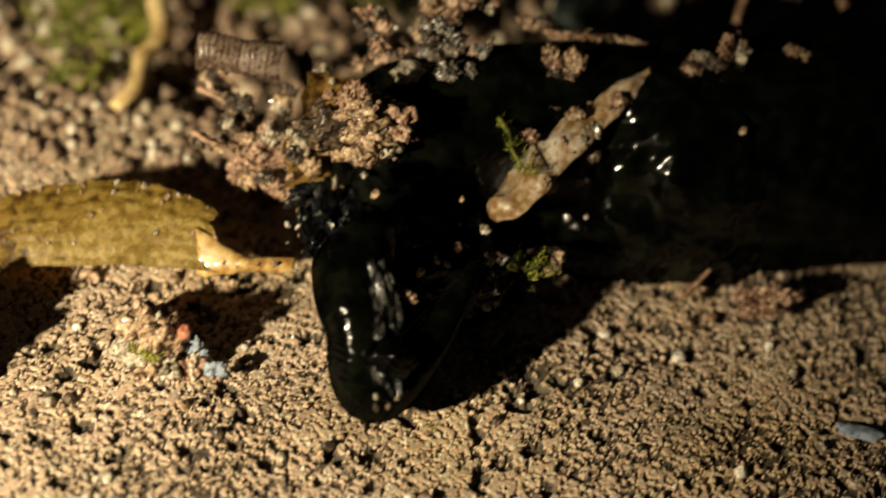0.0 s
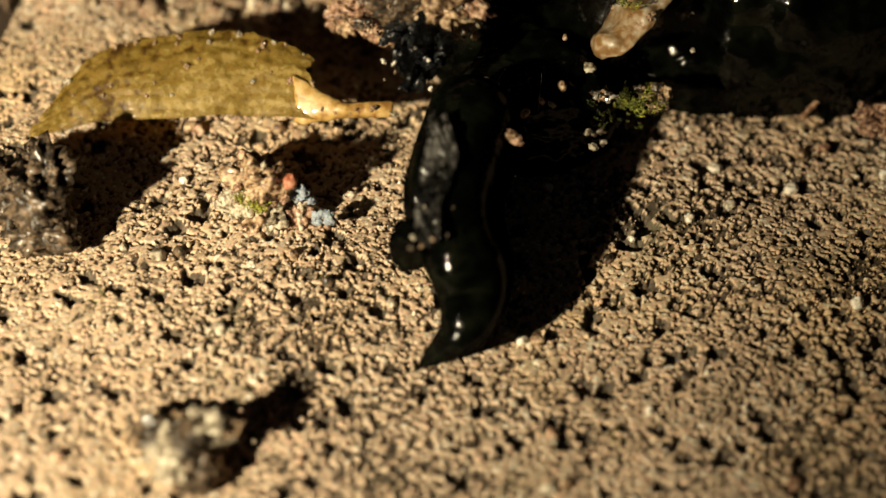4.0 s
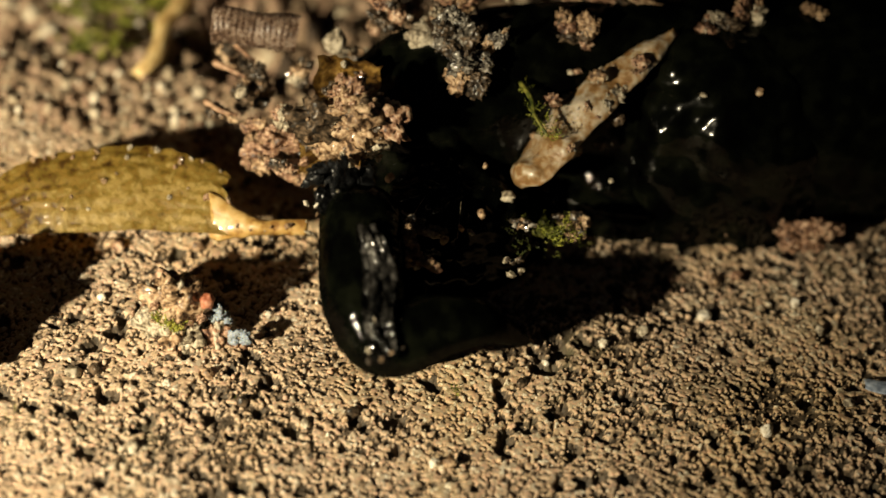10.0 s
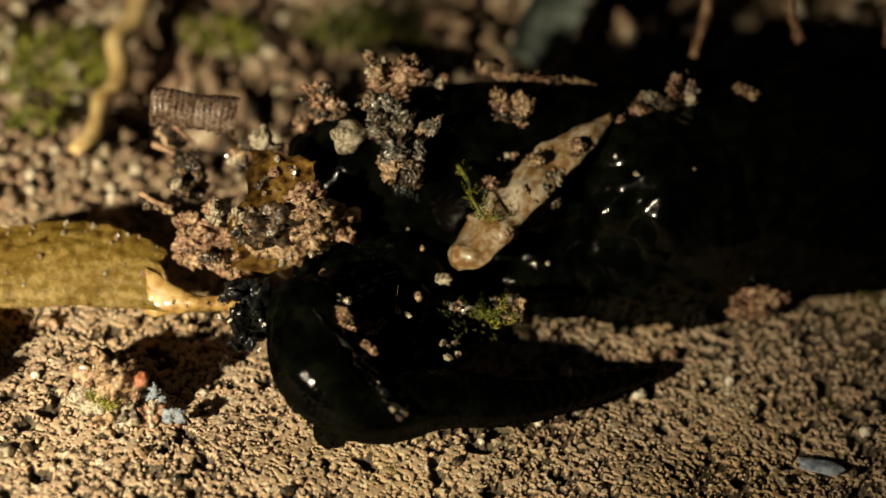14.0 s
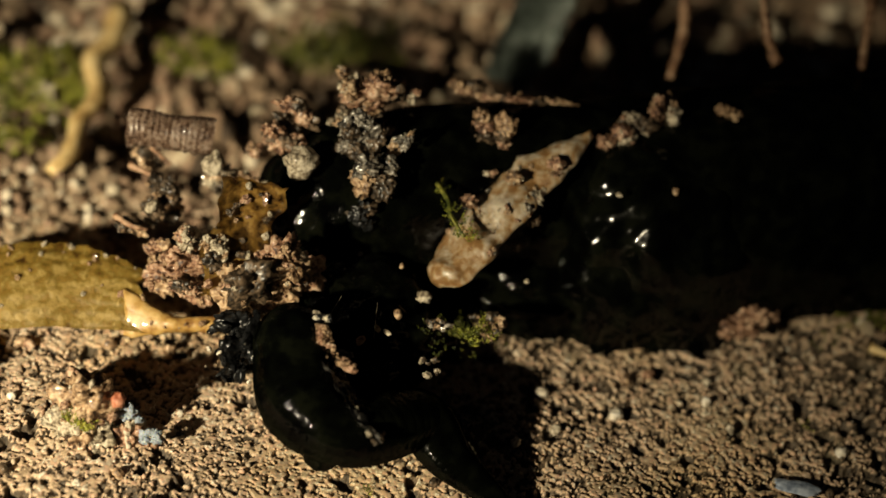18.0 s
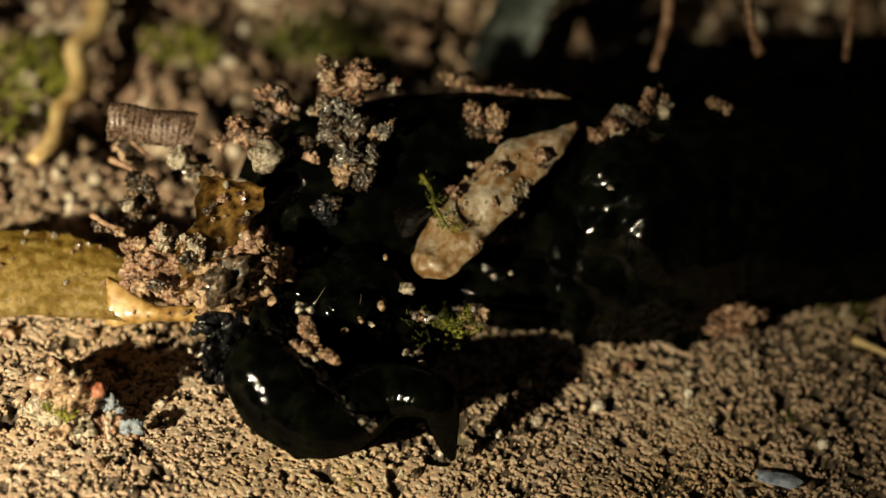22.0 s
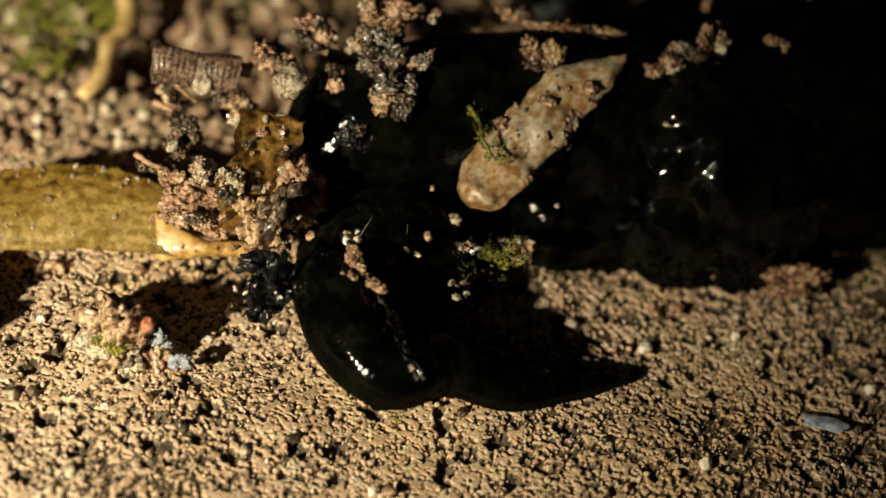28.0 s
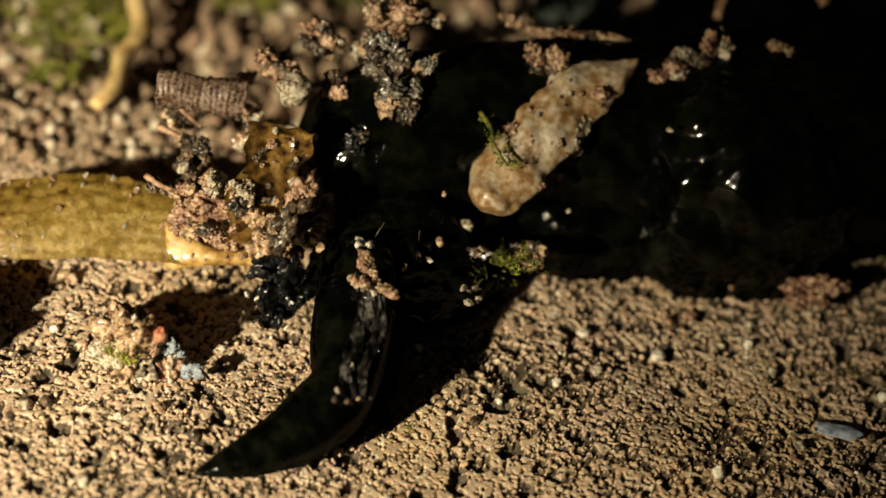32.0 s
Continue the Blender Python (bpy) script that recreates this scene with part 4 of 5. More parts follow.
clod(-11.74, -5.41, 2.40, (0.75, 0.55, 0.55), 5, 0.2, 0.35, 74, FLUFF, "white cottony fungus tuft on sandy ground", name="fungus_tuft", core=0.7)
moss(-14.39, -6.45, 2.40, 0.7, 0.9, 60, 75, "small green moss tuft among soil crumbs")
pebble(25.20, -0.51, 0.25, (1.4, 0.5, 0.16), 76, CHIP, "flat blue grey slate chip on sandy ground", name="slate_chip", flat=True)
clod(-14.59, -22.34, 0.80, (2.9, 2.1, 2.7), 64, 0.25, 0.6, 77, [CLOD_BROWN, CLOD_PALE, CLOD_DARK], "brown crumbly clod on sandy ground")
clod(-26.90, -8.40, 1.60, (3.6, 2.5, 3.1), 150, 0.2, 0.5, 78, [CLOD_DARK], "dark mossy soil clump on sandy ground")
pebble(18.59, -5.31, 0.20, (0.45, 0.4, 0.35), 79, WHITE_GRAIN, "white quartz grain in sandy ground")

# debris on the slug
big_clod = clod(0, 0, 0, (3.6, 1.8, 2.7), 170, 0.12, 0.45, 81, [CLOD_BROWN, CLOD_RED, CLOD_DARK, CLOD_BROWN, CLOD_RED, CLOD_BROWN, CLOD_PALE], "brown crumbly soil clod stuck to the slug", (0, 0, 0), "", 0.9)
BIG_CLOD = [
    (0, -5.12, 5.41, 10.50, 0, 20, 5),
    (3, -5.80, 2.36, 10.50, 0, 20, 5),
    (6, -5.86, 1.84, 10.50, 0, 20, 5),
    (9, -6.28, 3.21, 10.20, 0, 25, 5),
    (11, -6.19, 3.35, 9.20, 0, 32, 10),
    (13, -5.77, 4.15, 8.00, 0, 38, 20),
    (16.5, -5.08, 2.55, 6.80, 0, 45, 35),
    (19, -5.64, 2.22, 6.40, 0, 50, 48),
    (23, -5.90, 2.07, 6.20, 0, 50, 55),
    (25, -6.56, 2.80, 6.00, 0, 55, 64),
    (28, -6.37, 3.13, 5.60, 0, 58, 70),
    (30, -6.62, 2.67, 5.40, 0, 60, 72),
    (32, -6.48, 2.67, 5.40, 0, 60, 72),
]
# amber leaf scrap with a ragged rim
bm = bmesh.new()
rows = []
for i in range(22):
    row = []
    for j in range(12):
        s, w = i / 21, j / 11 - 0.5
        q = Vector((w * 5.4 * (0.7 + 0.4 * noise.noise(Vector((s * 4, 2, 0)))), 0.9 * math.sin(s * 3) + 0.5 * math.cos(w * 3), (s - 0.5) * 7.0 + 0.4 * noise.noise(Vector((w * 6, s * 2, 4)))))
        row.append(bm.verts.new(q + 0.2 * Vector((noise.noise(q), noise.noise(q + Vector((5, 0, 0))), 0))))
    rows.append(row)
for r0, r1 in zip(rows, rows[1:]):
    for k in range(11):
        bm.faces.new((r0[k], r0[k + 1], r1[k + 1], r1[k]))
bmesh.ops.solidify(bm, geom=bm.faces[:], thickness=0.25)
scrap = tagged(empty("leaf_scrap"), "amber brown wet leaf scrap strewn with crumbs on the slug", "leaf")
part("blade", bm, AMBER, scrap)
rnd = random.Random(52)
for k in range(28):
    w, s = rnd.uniform(-0.42, 0.42), rnd.uniform(0.05, 0.97)
    crumb(scrap, rnd.choice((CLOD_BROWN, CLOD_DARK, CLOD_DARK, CLOD_PALE, CLOD_RED)), w * 4.2, 0.9 * math.sin(s * 3) + 0.5 * math.cos(w * 3) - 0.22, (s - 0.5) * 6.8, rnd.uniform(0.08, 0.3), rnd)
carried(scrap, -7.42, 4.62, 8.00, (-25, 12, 15), "wgr")
clod(-9.98, 4.90, 6.50, (2.0, 1.1, 2.0), 60, 0.14, 0.42, 108, [CLOD_BROWN, CLOD_PALE, CLOD_RED], "tan soil crumbs beside the amber leaf scrap", (0, 0, 0), "wgr", 0.5)
clod(-13.57, 7.64, 6.50, (1.3, 0.9, 1.4), 24, 0.12, 0.36, 109, [CLOD_DARK, CLOD_DARK, CLOD_BROWN], "dark wet debris under the husk", (0, 0, 0), "yel", 0.5)
pebble(-14.62, 10.78, 3.80, (0.42, 0.2, 0.55), 110, CLOD_PALE, "pale yellow flake on the slug's debris", "yel", "flake")
twig([(-15.81, 10.09, 7.00), (-14.85, 9.67, 7.00), (-13.78, 9.43, 6.80)], 0.22, 111, TWIG, "straw coloured plant stem scrap on the slug", "husk", "stem_scrap", "stem")
pebble(-7.51, 10.53, 7.23, (0.5, 0.45, 0.5), 112, CLOD_PALE, "tan soil pebble on the slug", "wgr")
clod(-5.49, 11.80, 10.14, (1.3, 0.8, 0.8), 24, 0.14, 0.36, 116, [CLOD_DARK, CLOD_BROWN], "dark soil crumbs on the slug's shoulder", (0, 0, 0), "tower", 0.5)

clod(-10.80, 4.40, 5.00, (2.2, 1.2, 1.6), 60, 0.2, 0.42, 82, [CLOD_RED, CLOD_RED, CLOD_BROWN], "reddish crumbly soil clod stuck to the slug", (0, 0, 0), "wgr")
pebble(-10.73, 5.86, 7.00, (0.42, 0.4, 0.5), 83, WHITE_GRAIN, "white quartz grain stuck to the slug", "wgr")
pebble(-4.02, 9.43, 10.73, (0.95, 0.9, 1.0), 84, CLOD_PALE, "pale grey soil pebble on the slug", "pale")
pebble(-9.20, 10.05, 9.00, (0.65, 0.6, 0.8), 85, CLOD_PALE, "grey pebble on the slug", "pale")
clod(6.71, 16.24, 11.39, (3.9, 0.5, 0.55), 44, 0.15, 0.35, 88, [CLOD_RED, CLOD_BROWN, CLOD_DARK], "reddish crumb covered twig on the slug", (0, 8, 14), "redbit")
clod(4.58, 12.75, 11.31, (1.3, 0.8, 1.4), 34, 0.15, 0.35, 89, [CLOD_BROWN, CLOD_DARK, CLOD_RED], "brown soil crumbs on the slug", (0, 0, 0), "redbit")
clod(12.53, 14.97, 11.37, (1.5, 0.9, 0.9), 30, 0.15, 0.4, 90, [CLOD_RED, CLOD_PALE, CLOD_DARK], "reddish soil crumbs on the slug", (0, 0, 0), "redbit")
clod(14.58, 16.20, 11.68, (1.0, 0.8, 1.9), 30, 0.15, 0.4, 91, [CLOD_RED, CLOD_PALE, CLOD_BROWN], "pale soil crumbs on the slug", (0, -25, 0), "redbit")
clod(18.18, 17.32, 11.96, (0.9, 0.6, 0.8), 20, 0.15, 0.3, 92, CLOD_BROWN, "brown soil crumbs on the slug", (0, 0, 0), "redbit")
pebble(2.50, 4.09, 5.50, (0.38, 0.33, 0.55), 93, CLOD_PALE, "pinkish quartz grain on the slug", "pebble")
moss(4.65, 4.12, 3.50, 1.3, 0.7, 60, 94, "dark green moss fragment stuck to the slug", "pebble", DARK_MOSS)
clod(20.67, 10.51, 1.60, (2.2, 0.9, 0.9), 50, 0.15, 0.4, 95, CLOD_RED, "reddish soil clod pushed along by the slug", (0, 0, 10), "clod")
twig([(15.82, 10.34, 0.60), (16.43, 11.11, 1.20), (17.12, 11.78, 2.00)], 0.22, 96, TWIG, "short brown twig leaning on the slug", "stick")
clod(-1.66, 0.12, 4.90, (1.5, 0.5, 0.4), 18, 0.1, 0.25, 97, [CLOD_DARK, CLOD_DARK, CLOD_PALE], "wet pale crumbs on the slug's neck", (0, 0, 0), "wgr")

clod(4.80, 10.83, 9.83, (0.9, 0.5, 0.5), 16, 0.1, 0.3, 125, [CLOD_RED, CLOD_PALE], "reddish crumbs on the tan fold", (0, 0, 0), "pebble", 0.6)
clod(6.82, 9.89, 6.15, (0.7, 0.4, 0.6), 14, 0.1, 0.3, 126, [CLOD_BROWN, CLOD_RED], "brown crumbs on the tan fold", (0, 0, 0), "pebble", 0.6)
clod(7.96, 12.04, 10.01, (0.7, 0.4, 0.4), 12, 0.1, 0.26, 127, [CLOD_DARK, CLOD_RED], "dark crumbs on the tan fold", (0, 0, 0), "pebble", 0.6)
# tower of wet debris standing on the back
clod(-3.14, 12.87, 13.10, (1.04, 0.91, 0.98), 22, 0.1, 0.3, 340, [CLOD_BROWN, CLOD_PALE], "tan soil clod on top of the slug", (0, 0, 0), "tower")
clod(-2.03, 12.98, 12.55, (2.08, 1.17, 1.56), 50, 0.1, 0.34, 341, [CLOD_RED, CLOD_BROWN, CLOD_DARK], "reddish soil clod on top of the slug", (0, 0, 0), "tower")
clod(-3.60, 11.94, 10.81, (0.78, 0.65, 1.10), 18, 0.1, 0.28, 342, [CLOD_PALE, CLOD_BROWN, CLOD_DARK], "grey debris crumbs on the slug", (0, 0, 0), "tower")
clod(-1.70, 9.51, 11.81, (1.43, 0.78, 1.82), 40, 0.1, 0.3, 343, [WET_GREY, CLOD_DARK, WET_GREY], "wet grey debris standing on the slug", (0, 8, 0), "tower")
clod(-0.89, 7.86, 10.92, (1.43, 0.78, 1.43), 34, 0.1, 0.3, 344, [WET_GREY, CLOD_BROWN, CLOD_DARK], "grey and brown wet debris on the slug", (0, 0, 0), "tower")
clod(0.27, 9.41, 11.89, (0.59, 0.52, 1.23), 18, 0.08, 0.26, 345, [WET_GREY, CLOD_BROWN], "pale debris scrap standing on the slug", (0, 28, 0), "tower")
clod(0.45, 13.69, 12.32, (0.65, 0.52, 0.55), 12, 0.08, 0.24, 346, [CLOD_RED, CLOD_PALE], "reddish soil crumbs on the slug", (0, 0, 0), "tower")
clod(-5.95, 11.54, 11.25, (1.56, 0.78, 1.04), 26, 0.1, 0.3, 347, [CLOD_DARK, CLOD_DARK, CLOD_RED], "dark soil crumbs on the slug's shoulder", (0, 20, 0), "tower")
clod(-6.79, 8.72, 8.40, (0.6, 0.5, 0.55), 12, 0.08, 0.26, 348, [CLOD_BROWN, CLOD_PALE], "tan soil crumbs on the slug", (0, 0, 0), "wgr")
clod(-12.09, 4.86, 6.40, (0.9, 0.6, 0.9), 26, 0.08, 0.26, 349, [CLOD_RED, CLOD_RED, CLOD_BROWN], "reddish crumbly soil clod stuck to the slug", (0, -30, 0), "wgr")
clod(-10.25, 2.71, 5.40, (1.1, 0.7, 0.8), 30, 0.08, 0.28, 350, [CLOD_RED, CLOD_RED, CLOD_DARK], "reddish crumbly soil clod stuck to the slug", (0, 0, 0), "wgr")
twig([(-15.56, 6.29, 6.60), (-14.50, 5.66, 6.60), (-13.53, 5.74, 6.40)], 0.2, 351, TWIG, "dark brown plant fibre beside the slug", "yel", "plant_fibre", "fibre")
# fine fibres
for n, (line, by) in enumerate([
        ([(-2.39, 0.50, 6.00), (-2.11, 0.92, 6.60), (-1.82, 1.52, 7.00)], "pebble"), ([(0.31, 0.10, 5.50), (0.27, 0.63, 6.40), (0.20, 1.44, 7.00)], "pebble"),
        ([(-5.26, 4.84, 7.00), (-4.65, 4.93, 7.40), (-3.92, 5.28, 7.60)], "wgr"), ([(-10.45, 3.48, 6.60), (-9.97, 3.49, 7.00), (-9.48, 3.73, 7.20)], "wgr"),
        ([(-27.49, -4.39, 1.60), (-25.60, -5.53, 2.60), (-24.29, -7.48, 2.40), (-23.83, -8.54, 1.80)], "")]):
    twig(line, 0.011, 360 + n, (CLOD_PALE, CLOD_PALE, CLOD_PALE, TWIG, CLOD_PALE)[n], "thin pale fibre sticking out of the debris", by, "fibre", "fibre")
clod(-2.45, -1.48, 8.15, (0.7, 0.4, 0.4), 10, 0.08, 0.24, 366, [SHARD, CLOD_PALE, WHITE_GRAIN], "wet white and black debris under the slug's flank", (0, 0, 0), "pebble")
clod(-1.87, -2.71, 7.55, (1.0, 0.5, 0.6), 22, 0.1, 0.28, 367, [CLOD_RED, CLOD_BROWN], "reddish brown soil crumbs under the slug's flank", (0, 25, 0), "pebble")
clod(-0.71, -3.88, 6.95, (0.7, 0.5, 0.4), 12, 0.1, 0.26, 368, [CLOD_RED, CLOD_BROWN], "reddish brown soil crumbs under the slug's flank", (0, 0, 0), "pebble")
# bluish chip put here in place of a glint on wet ground
pebble(13.14, 9.90, 0.40, (0.7, 0.3, 0.25), 369, CHIP, "blue grey bit standing in for a wet glint beside the slug", name="slate_chip", flat=True)
# more debris along the back
clod(-5.69, 11.85, 10.18, (1.6, 0.8, 1.1), 30, 0.12, 0.34, 302, [CLOD_DARK, CLOD_DARK, CLOD_RED], "dark soil crumbs on the slug's shoulder", (0, 20, 0), "pale")
clod(-7.20, 12.18, 8.79, (0.7, 0.5, 0.6), 14, 0.12, 0.3, 303, [CLOD_RED, CLOD_BROWN], "reddish soil crumbs on the slug's shoulder", (0, 0, 0), "pale")
clod(2.59, 16.30, 11.80, (1.2, 0.7, 0.7), 22, 0.12, 0.32, 306, [CLOD_BROWN, CLOD_RED, CLOD_DARK], "brown soil crumbs on the slug", (0, 0, 0), "redbit")
clod(11.15, 14.01, 11.00, (0.6, 0.5, 0.4), 10, 0.1, 0.26, 307, [CLOD_RED, CLOD_BROWN], "reddish soil crumbs on the slug", (0, 0, 0), "redbit")
clod(-14.99, 11.36, 6.60, (1.2, 0.8, 1.2), 26, 0.12, 0.32, 308, [CLOD_BROWN, CLOD_DARK, CLOD_DARK], "brown plant crumbs below the husk", (0, 25, 0), "husk")
clod(-13.02, 8.87, 6.40, (1.4, 0.9, 1.5), 34, 0.12, 0.36, 309, [CLOD_DARK, CLOD_DARK, CLOD_BROWN], "dark wet debris below the husk", (0, 0, 0), "yel")
clod(-14.44, 6.39, 6.00, (1.1, 0.6, 0.5), 16, 0.1, 0.26, 310, [CLOD_DARK, CLOD_BROWN], "dark plant crumbs beside the slug", (0, 30, 0), "yel")
clod(-11.03, 10.48, 6.80, (1.2, 0.8, 0.9), 24, 0.12, 0.34, 311, [CLOD_DARK, CLOD_PALE, CLOD_BROWN], "grey soil crumbs beside the husk", (0, 0, 0), "husk")
clod(-7.78, 11.20, 7.00, (1.5, 0.8, 0.7), 26, 0.12, 0.32, 312, [CLOD_DARK, CLOD_BROWN, CLOD_PALE], "dark soil crumbs on the slug's front", (0, 0, 0), "pale")
clod(-8.69, 4.47, 5.60, (1.3, 0.9, 1.6), 36, 0.12, 0.36, 313, [CLOD_RED, CLOD_DARK, CLOD_BROWN], "reddish soil clod stuck to the slug", (0, -25, 0), "wgr")
clod(-12.55, 5.50, 5.20, (0.9, 0.7, 1.2), 24, 0.12, 0.34, 314, [CLOD_RED, CLOD_RED, CLOD_BROWN], "reddish crumbly soil clod stuck to the slug", (0, -30, 0), "wgr")
twig([(-15.29, 11.93, 7.60), (-14.39, 11.04, 7.40), (-13.46, 10.70, 7.00)], 0.2, 315, TWIG, "dark brown plant stem below the husk", "husk", "stem_scrap", "stem")
pebble(-6.86, 10.69, 7.60, (0.4, 0.3, 0.28), 316, CLOD_BROWN, "small tan soil crumb on the slug", "pale")
pebble(-13.55, 6.87, 7.20, (0.35, 0.25, 0.5), 317, CLOD_PALE, "pale yellow flake in dark debris", "yel", "flake")
for n, (x, y, z) in enumerate([(4.20, 8.95, 8.69), (6.53, 10.48, 9.67), (7.90, 9.69, 7.62), (8.80, 11.64, 10.31), (5.79, 8.45, 5.76), (7.35, 9.10, 6.01)]):
    clod(x, y - 0.5, z + 0.7, (0.55, 0.35, 0.45), 9, 0.1, 0.26, 320 + n, [(CLOD_RED, CLOD_BROWN), (CLOD_BROWN, CLOD_PALE), (CLOD_DARK, CLOD_RED)][n % 3], "soil crumbs sticking to the tan fold", (0, 0, 0), "pebble")
clod(-2.48, -2.90, 6.55, (1.2, 0.5, 0.9), 24, 0.1, 0.3, 330, [CLOD_BROWN, CLOD_RED, CLOD_DARK], "brown soil crumbs below the slug's flank", (0, 40, 0), "pebble")
# black lumps added to cover the torch's glint on the body's front end
clod(-0.59, 8.73, 8.22, (1.1, 0.6, 1.3), 26, 0.12, 0.3, 331, [SHARD, CLOD_DARK], "black lumps added on the slug's front to hide a glint", (0, 0, 0), "pale")
clod(-1.86, 11.27, 9.89, (1.2, 0.8, 1.0), 30, 0.12, 0.34, 332, [CLOD_DARK, CLOD_DARK, CLOD_DARK, CLOD_RED], "dark soil crumbs on the slug's front", (0, 0, 0), "pale")
# small crumbs strewn on the slug's back
for n, (x, y, z, by) in enumerate([(-0.01, 7.86, 5.93, "pale"), (-0.72, 7.64, 3.87, "pale"), (-4.04, 2.20, 6.50, "wgr"), (-4.89, 3.07, 7.00, "wgr"), (1.07, 4.76, 7.00, "pebble"), (1.35, 1.84, 6.00, "pebble"), (0.97, 0.76, 5.50, "pebble"), (-0.43, 0.32, 5.00, "pebble"), (0.34, 1.46, 5.00, "pebble"), (12.33, 10.51, 10.09, "redbit"), (15.47, 11.39, 10.20, "redbit"), (21.97, 17.24, 7.00, "redbit"), (8.19, 6.32, 6.00, "pebble")]):
    pebble(x, y, z, (0.15 + 0.08 * (n % 3), 0.14 + 0.05 * (n % 2), 0.16 + 0.07 * (n % 4)), 200 + n, (CLOD_PALE, CLOD_BROWN, CLOD_BROWN)[n % 3], "small soil crumb stuck to the black slug", by)
clod(-1.80, -3.08, 6.45, (1.6, 0.7, 0.7), 30, 0.12, 0.32, 98, [CLOD_BROWN, CLOD_RED, CLOD_PALE], "brown soil crumbs below the slug's flank", (0, 35, 0), "pebble", 0.35)
clod(3.67, -0.81, 4.95, (0.8, 0.5, 0.9), 18, 0.1, 0.3, 99, [CLOD_PALE, CLOD_DARK], "wet grey crumbs under the slug's flank", (0, 0, 0), "pebble", 0.4)
clod(6.22, 4.31, 4.00, (1.5, 0.9, 1.2), 22, 0.12, 0.3, 100, [CLOD_DARK, CLOD_BROWN], "mossy dark soil under the tan fold", (0, 0, 0), "pebble", 0.5)
moss(5.0, 2.75, 4.40, 2.5, 0.5, 110, 105, "dark green moss fragment stuck to the slug", "pebble", DARK_MOSS)
moss(5.9, 2.3, 4.9, 1.0, 0.9, 60, 205, "bright green moss tuft stuck to the slug", "pebble")
clod(4.0, 2.6, 5.2, (1.3, 0.5, 0.5), 22, 0.1, 0.3, 206, [CLOD_DARK, CLOD_BROWN, WET_GREY], "wet brown crumbs among the moss on the slug", (0, -10, 0), "pebble", 0.5)
clod(6.8, 2.7, 4.9, (0.8, 0.5, 0.8), 18, 0.1, 0.3, 207, [CLOD_BROWN, CLOD_DARK], "brown soil crumbs beside the moss on the slug", (0, 0, 0), "pebble", 0.6)
twig([(2.25, 8.88, 10.00), (3.03, 7.67, 9.90), (3.34, 6.63, 9.70), (4.30, 5.46, 9.30)], 0.17, 106, DARK_MOSS, "thin green moss sprig on the tan fold", "pebble", "moss_sprig", "moss")
for n, (x, y, z) in enumerate([(2.51, 8.56, 9.90), (3.26, 7.09, 9.80), (3.97, 6.51, 9.40), (4.41, 5.98, 9.10)]):
    moss(x, y, z - 0.15, 0.32 + 0.06 * n, 0.6 + 0.08 * n, 14 + 5 * n, 107 + n, "green moss sprig leaves on the tan fold", "pebble")

# plants and roots behind
# these three take brown bark in place of root yellow, to look dimly lit
twig([(15.45, 30.55, 12.00), (15.74, 28.39, 10.00), (15.33, 25.75, 8.00)], 0.45, 130, TWIG, "pale root hanging over the soil", name="root", category="root")
twig([(26.91, 29.33, 15.00), (26.81, 26.58, 13.00), (26.80, 25.02, 11.50)], 0.4, 131, TWIG, "pale root hanging over the soil", name="root", category="root")
twig([(21.42, 23.43, 12.00), (20.66, 24.83, 13.00), (19.88, 26.01, 15.00)], 0.4, 132, TWIG, "reddish root scrap on the soil", name="root", category="root")
bm = bmesh.new()
rows = []
for i in range(16):
    row = []
    for j in range(9):
        s, w = i / 15, j / 8 - 0.5
        q = Vector((w * 4.2 * (0.35 + 0.65 * math.sin(math.pi * (0.25 + 0.6 * s))), 0.8 * math.cos(w * 3), s * 9))
        row.append(bm.verts.new(q + 0.3 * Vector((noise.noise(q * 0.6), noise.noise(q * 0.6 + Vector((4, 0, 0))), 0))))
    rows.append(row)
for r0, r1 in zip(rows, rows[1:]):
    for k in range(8):
        bm.faces.new((r0[k], r0[k + 1], r1[k + 1], r1[k]))
bmesh.ops.solidify(bm, geom=bm.faces[:], thickness=0.25)
carried(tagged(link("fallen_leaf", bm, GREYLEAF), "grey green leaf tip standing in the soil", "leaf"), 4.82, 32.49, 0.50, (-30, 28, 10))
moss(-7.66, 31.42, 1.00, 2.2, 2.2, 120, 133, "dark green moss cushion on the soil", "", DARK_MOSS)
moss(-16.15, 30.58, 0.00, 2.6, 1.6, 110, 134, "green moss cushion on the soil")
moss(-25.98, 18.16, 0.00, 1.8, 1.4, 90, 135, "green moss cushion on the soil")
moss(29.06, 14.55, 0.00, 2.0, 0.9, 90, 136, "low green moss on the ground beside the slug")
moss(27.31, 12.15, -0.10, 1.0, 0.7, 40, 137, "low green moss on the ground beside the slug")
twig([(29.61, 11.85, 0.50), (30.82, 11.40, 0.50), (32.21, 10.85, 0.40)], 0.3, 138, ROOT, "straw coloured stem scrap on sandy ground", name="stem_scrap", category="stem")
for n, (x, y, z) in enumerate([(-25.32, -18.03, 0.00), (-21.16, -12.73, 0.00), (14.55, -11.59, 0.00), (6.60, -16.64, -0.00), (1.59, -5.72, 0.00), (-5.19, -8.04, 0.00), (-10.33, -9.00, 0.00), (25.83, 4.81, -0.00)]):
    moss(x, y, z - 0.1, 0.35 + 0.1 * (n % 3), 0.5, 14, 140 + n, "tiny green moss speck in the sandy ground")
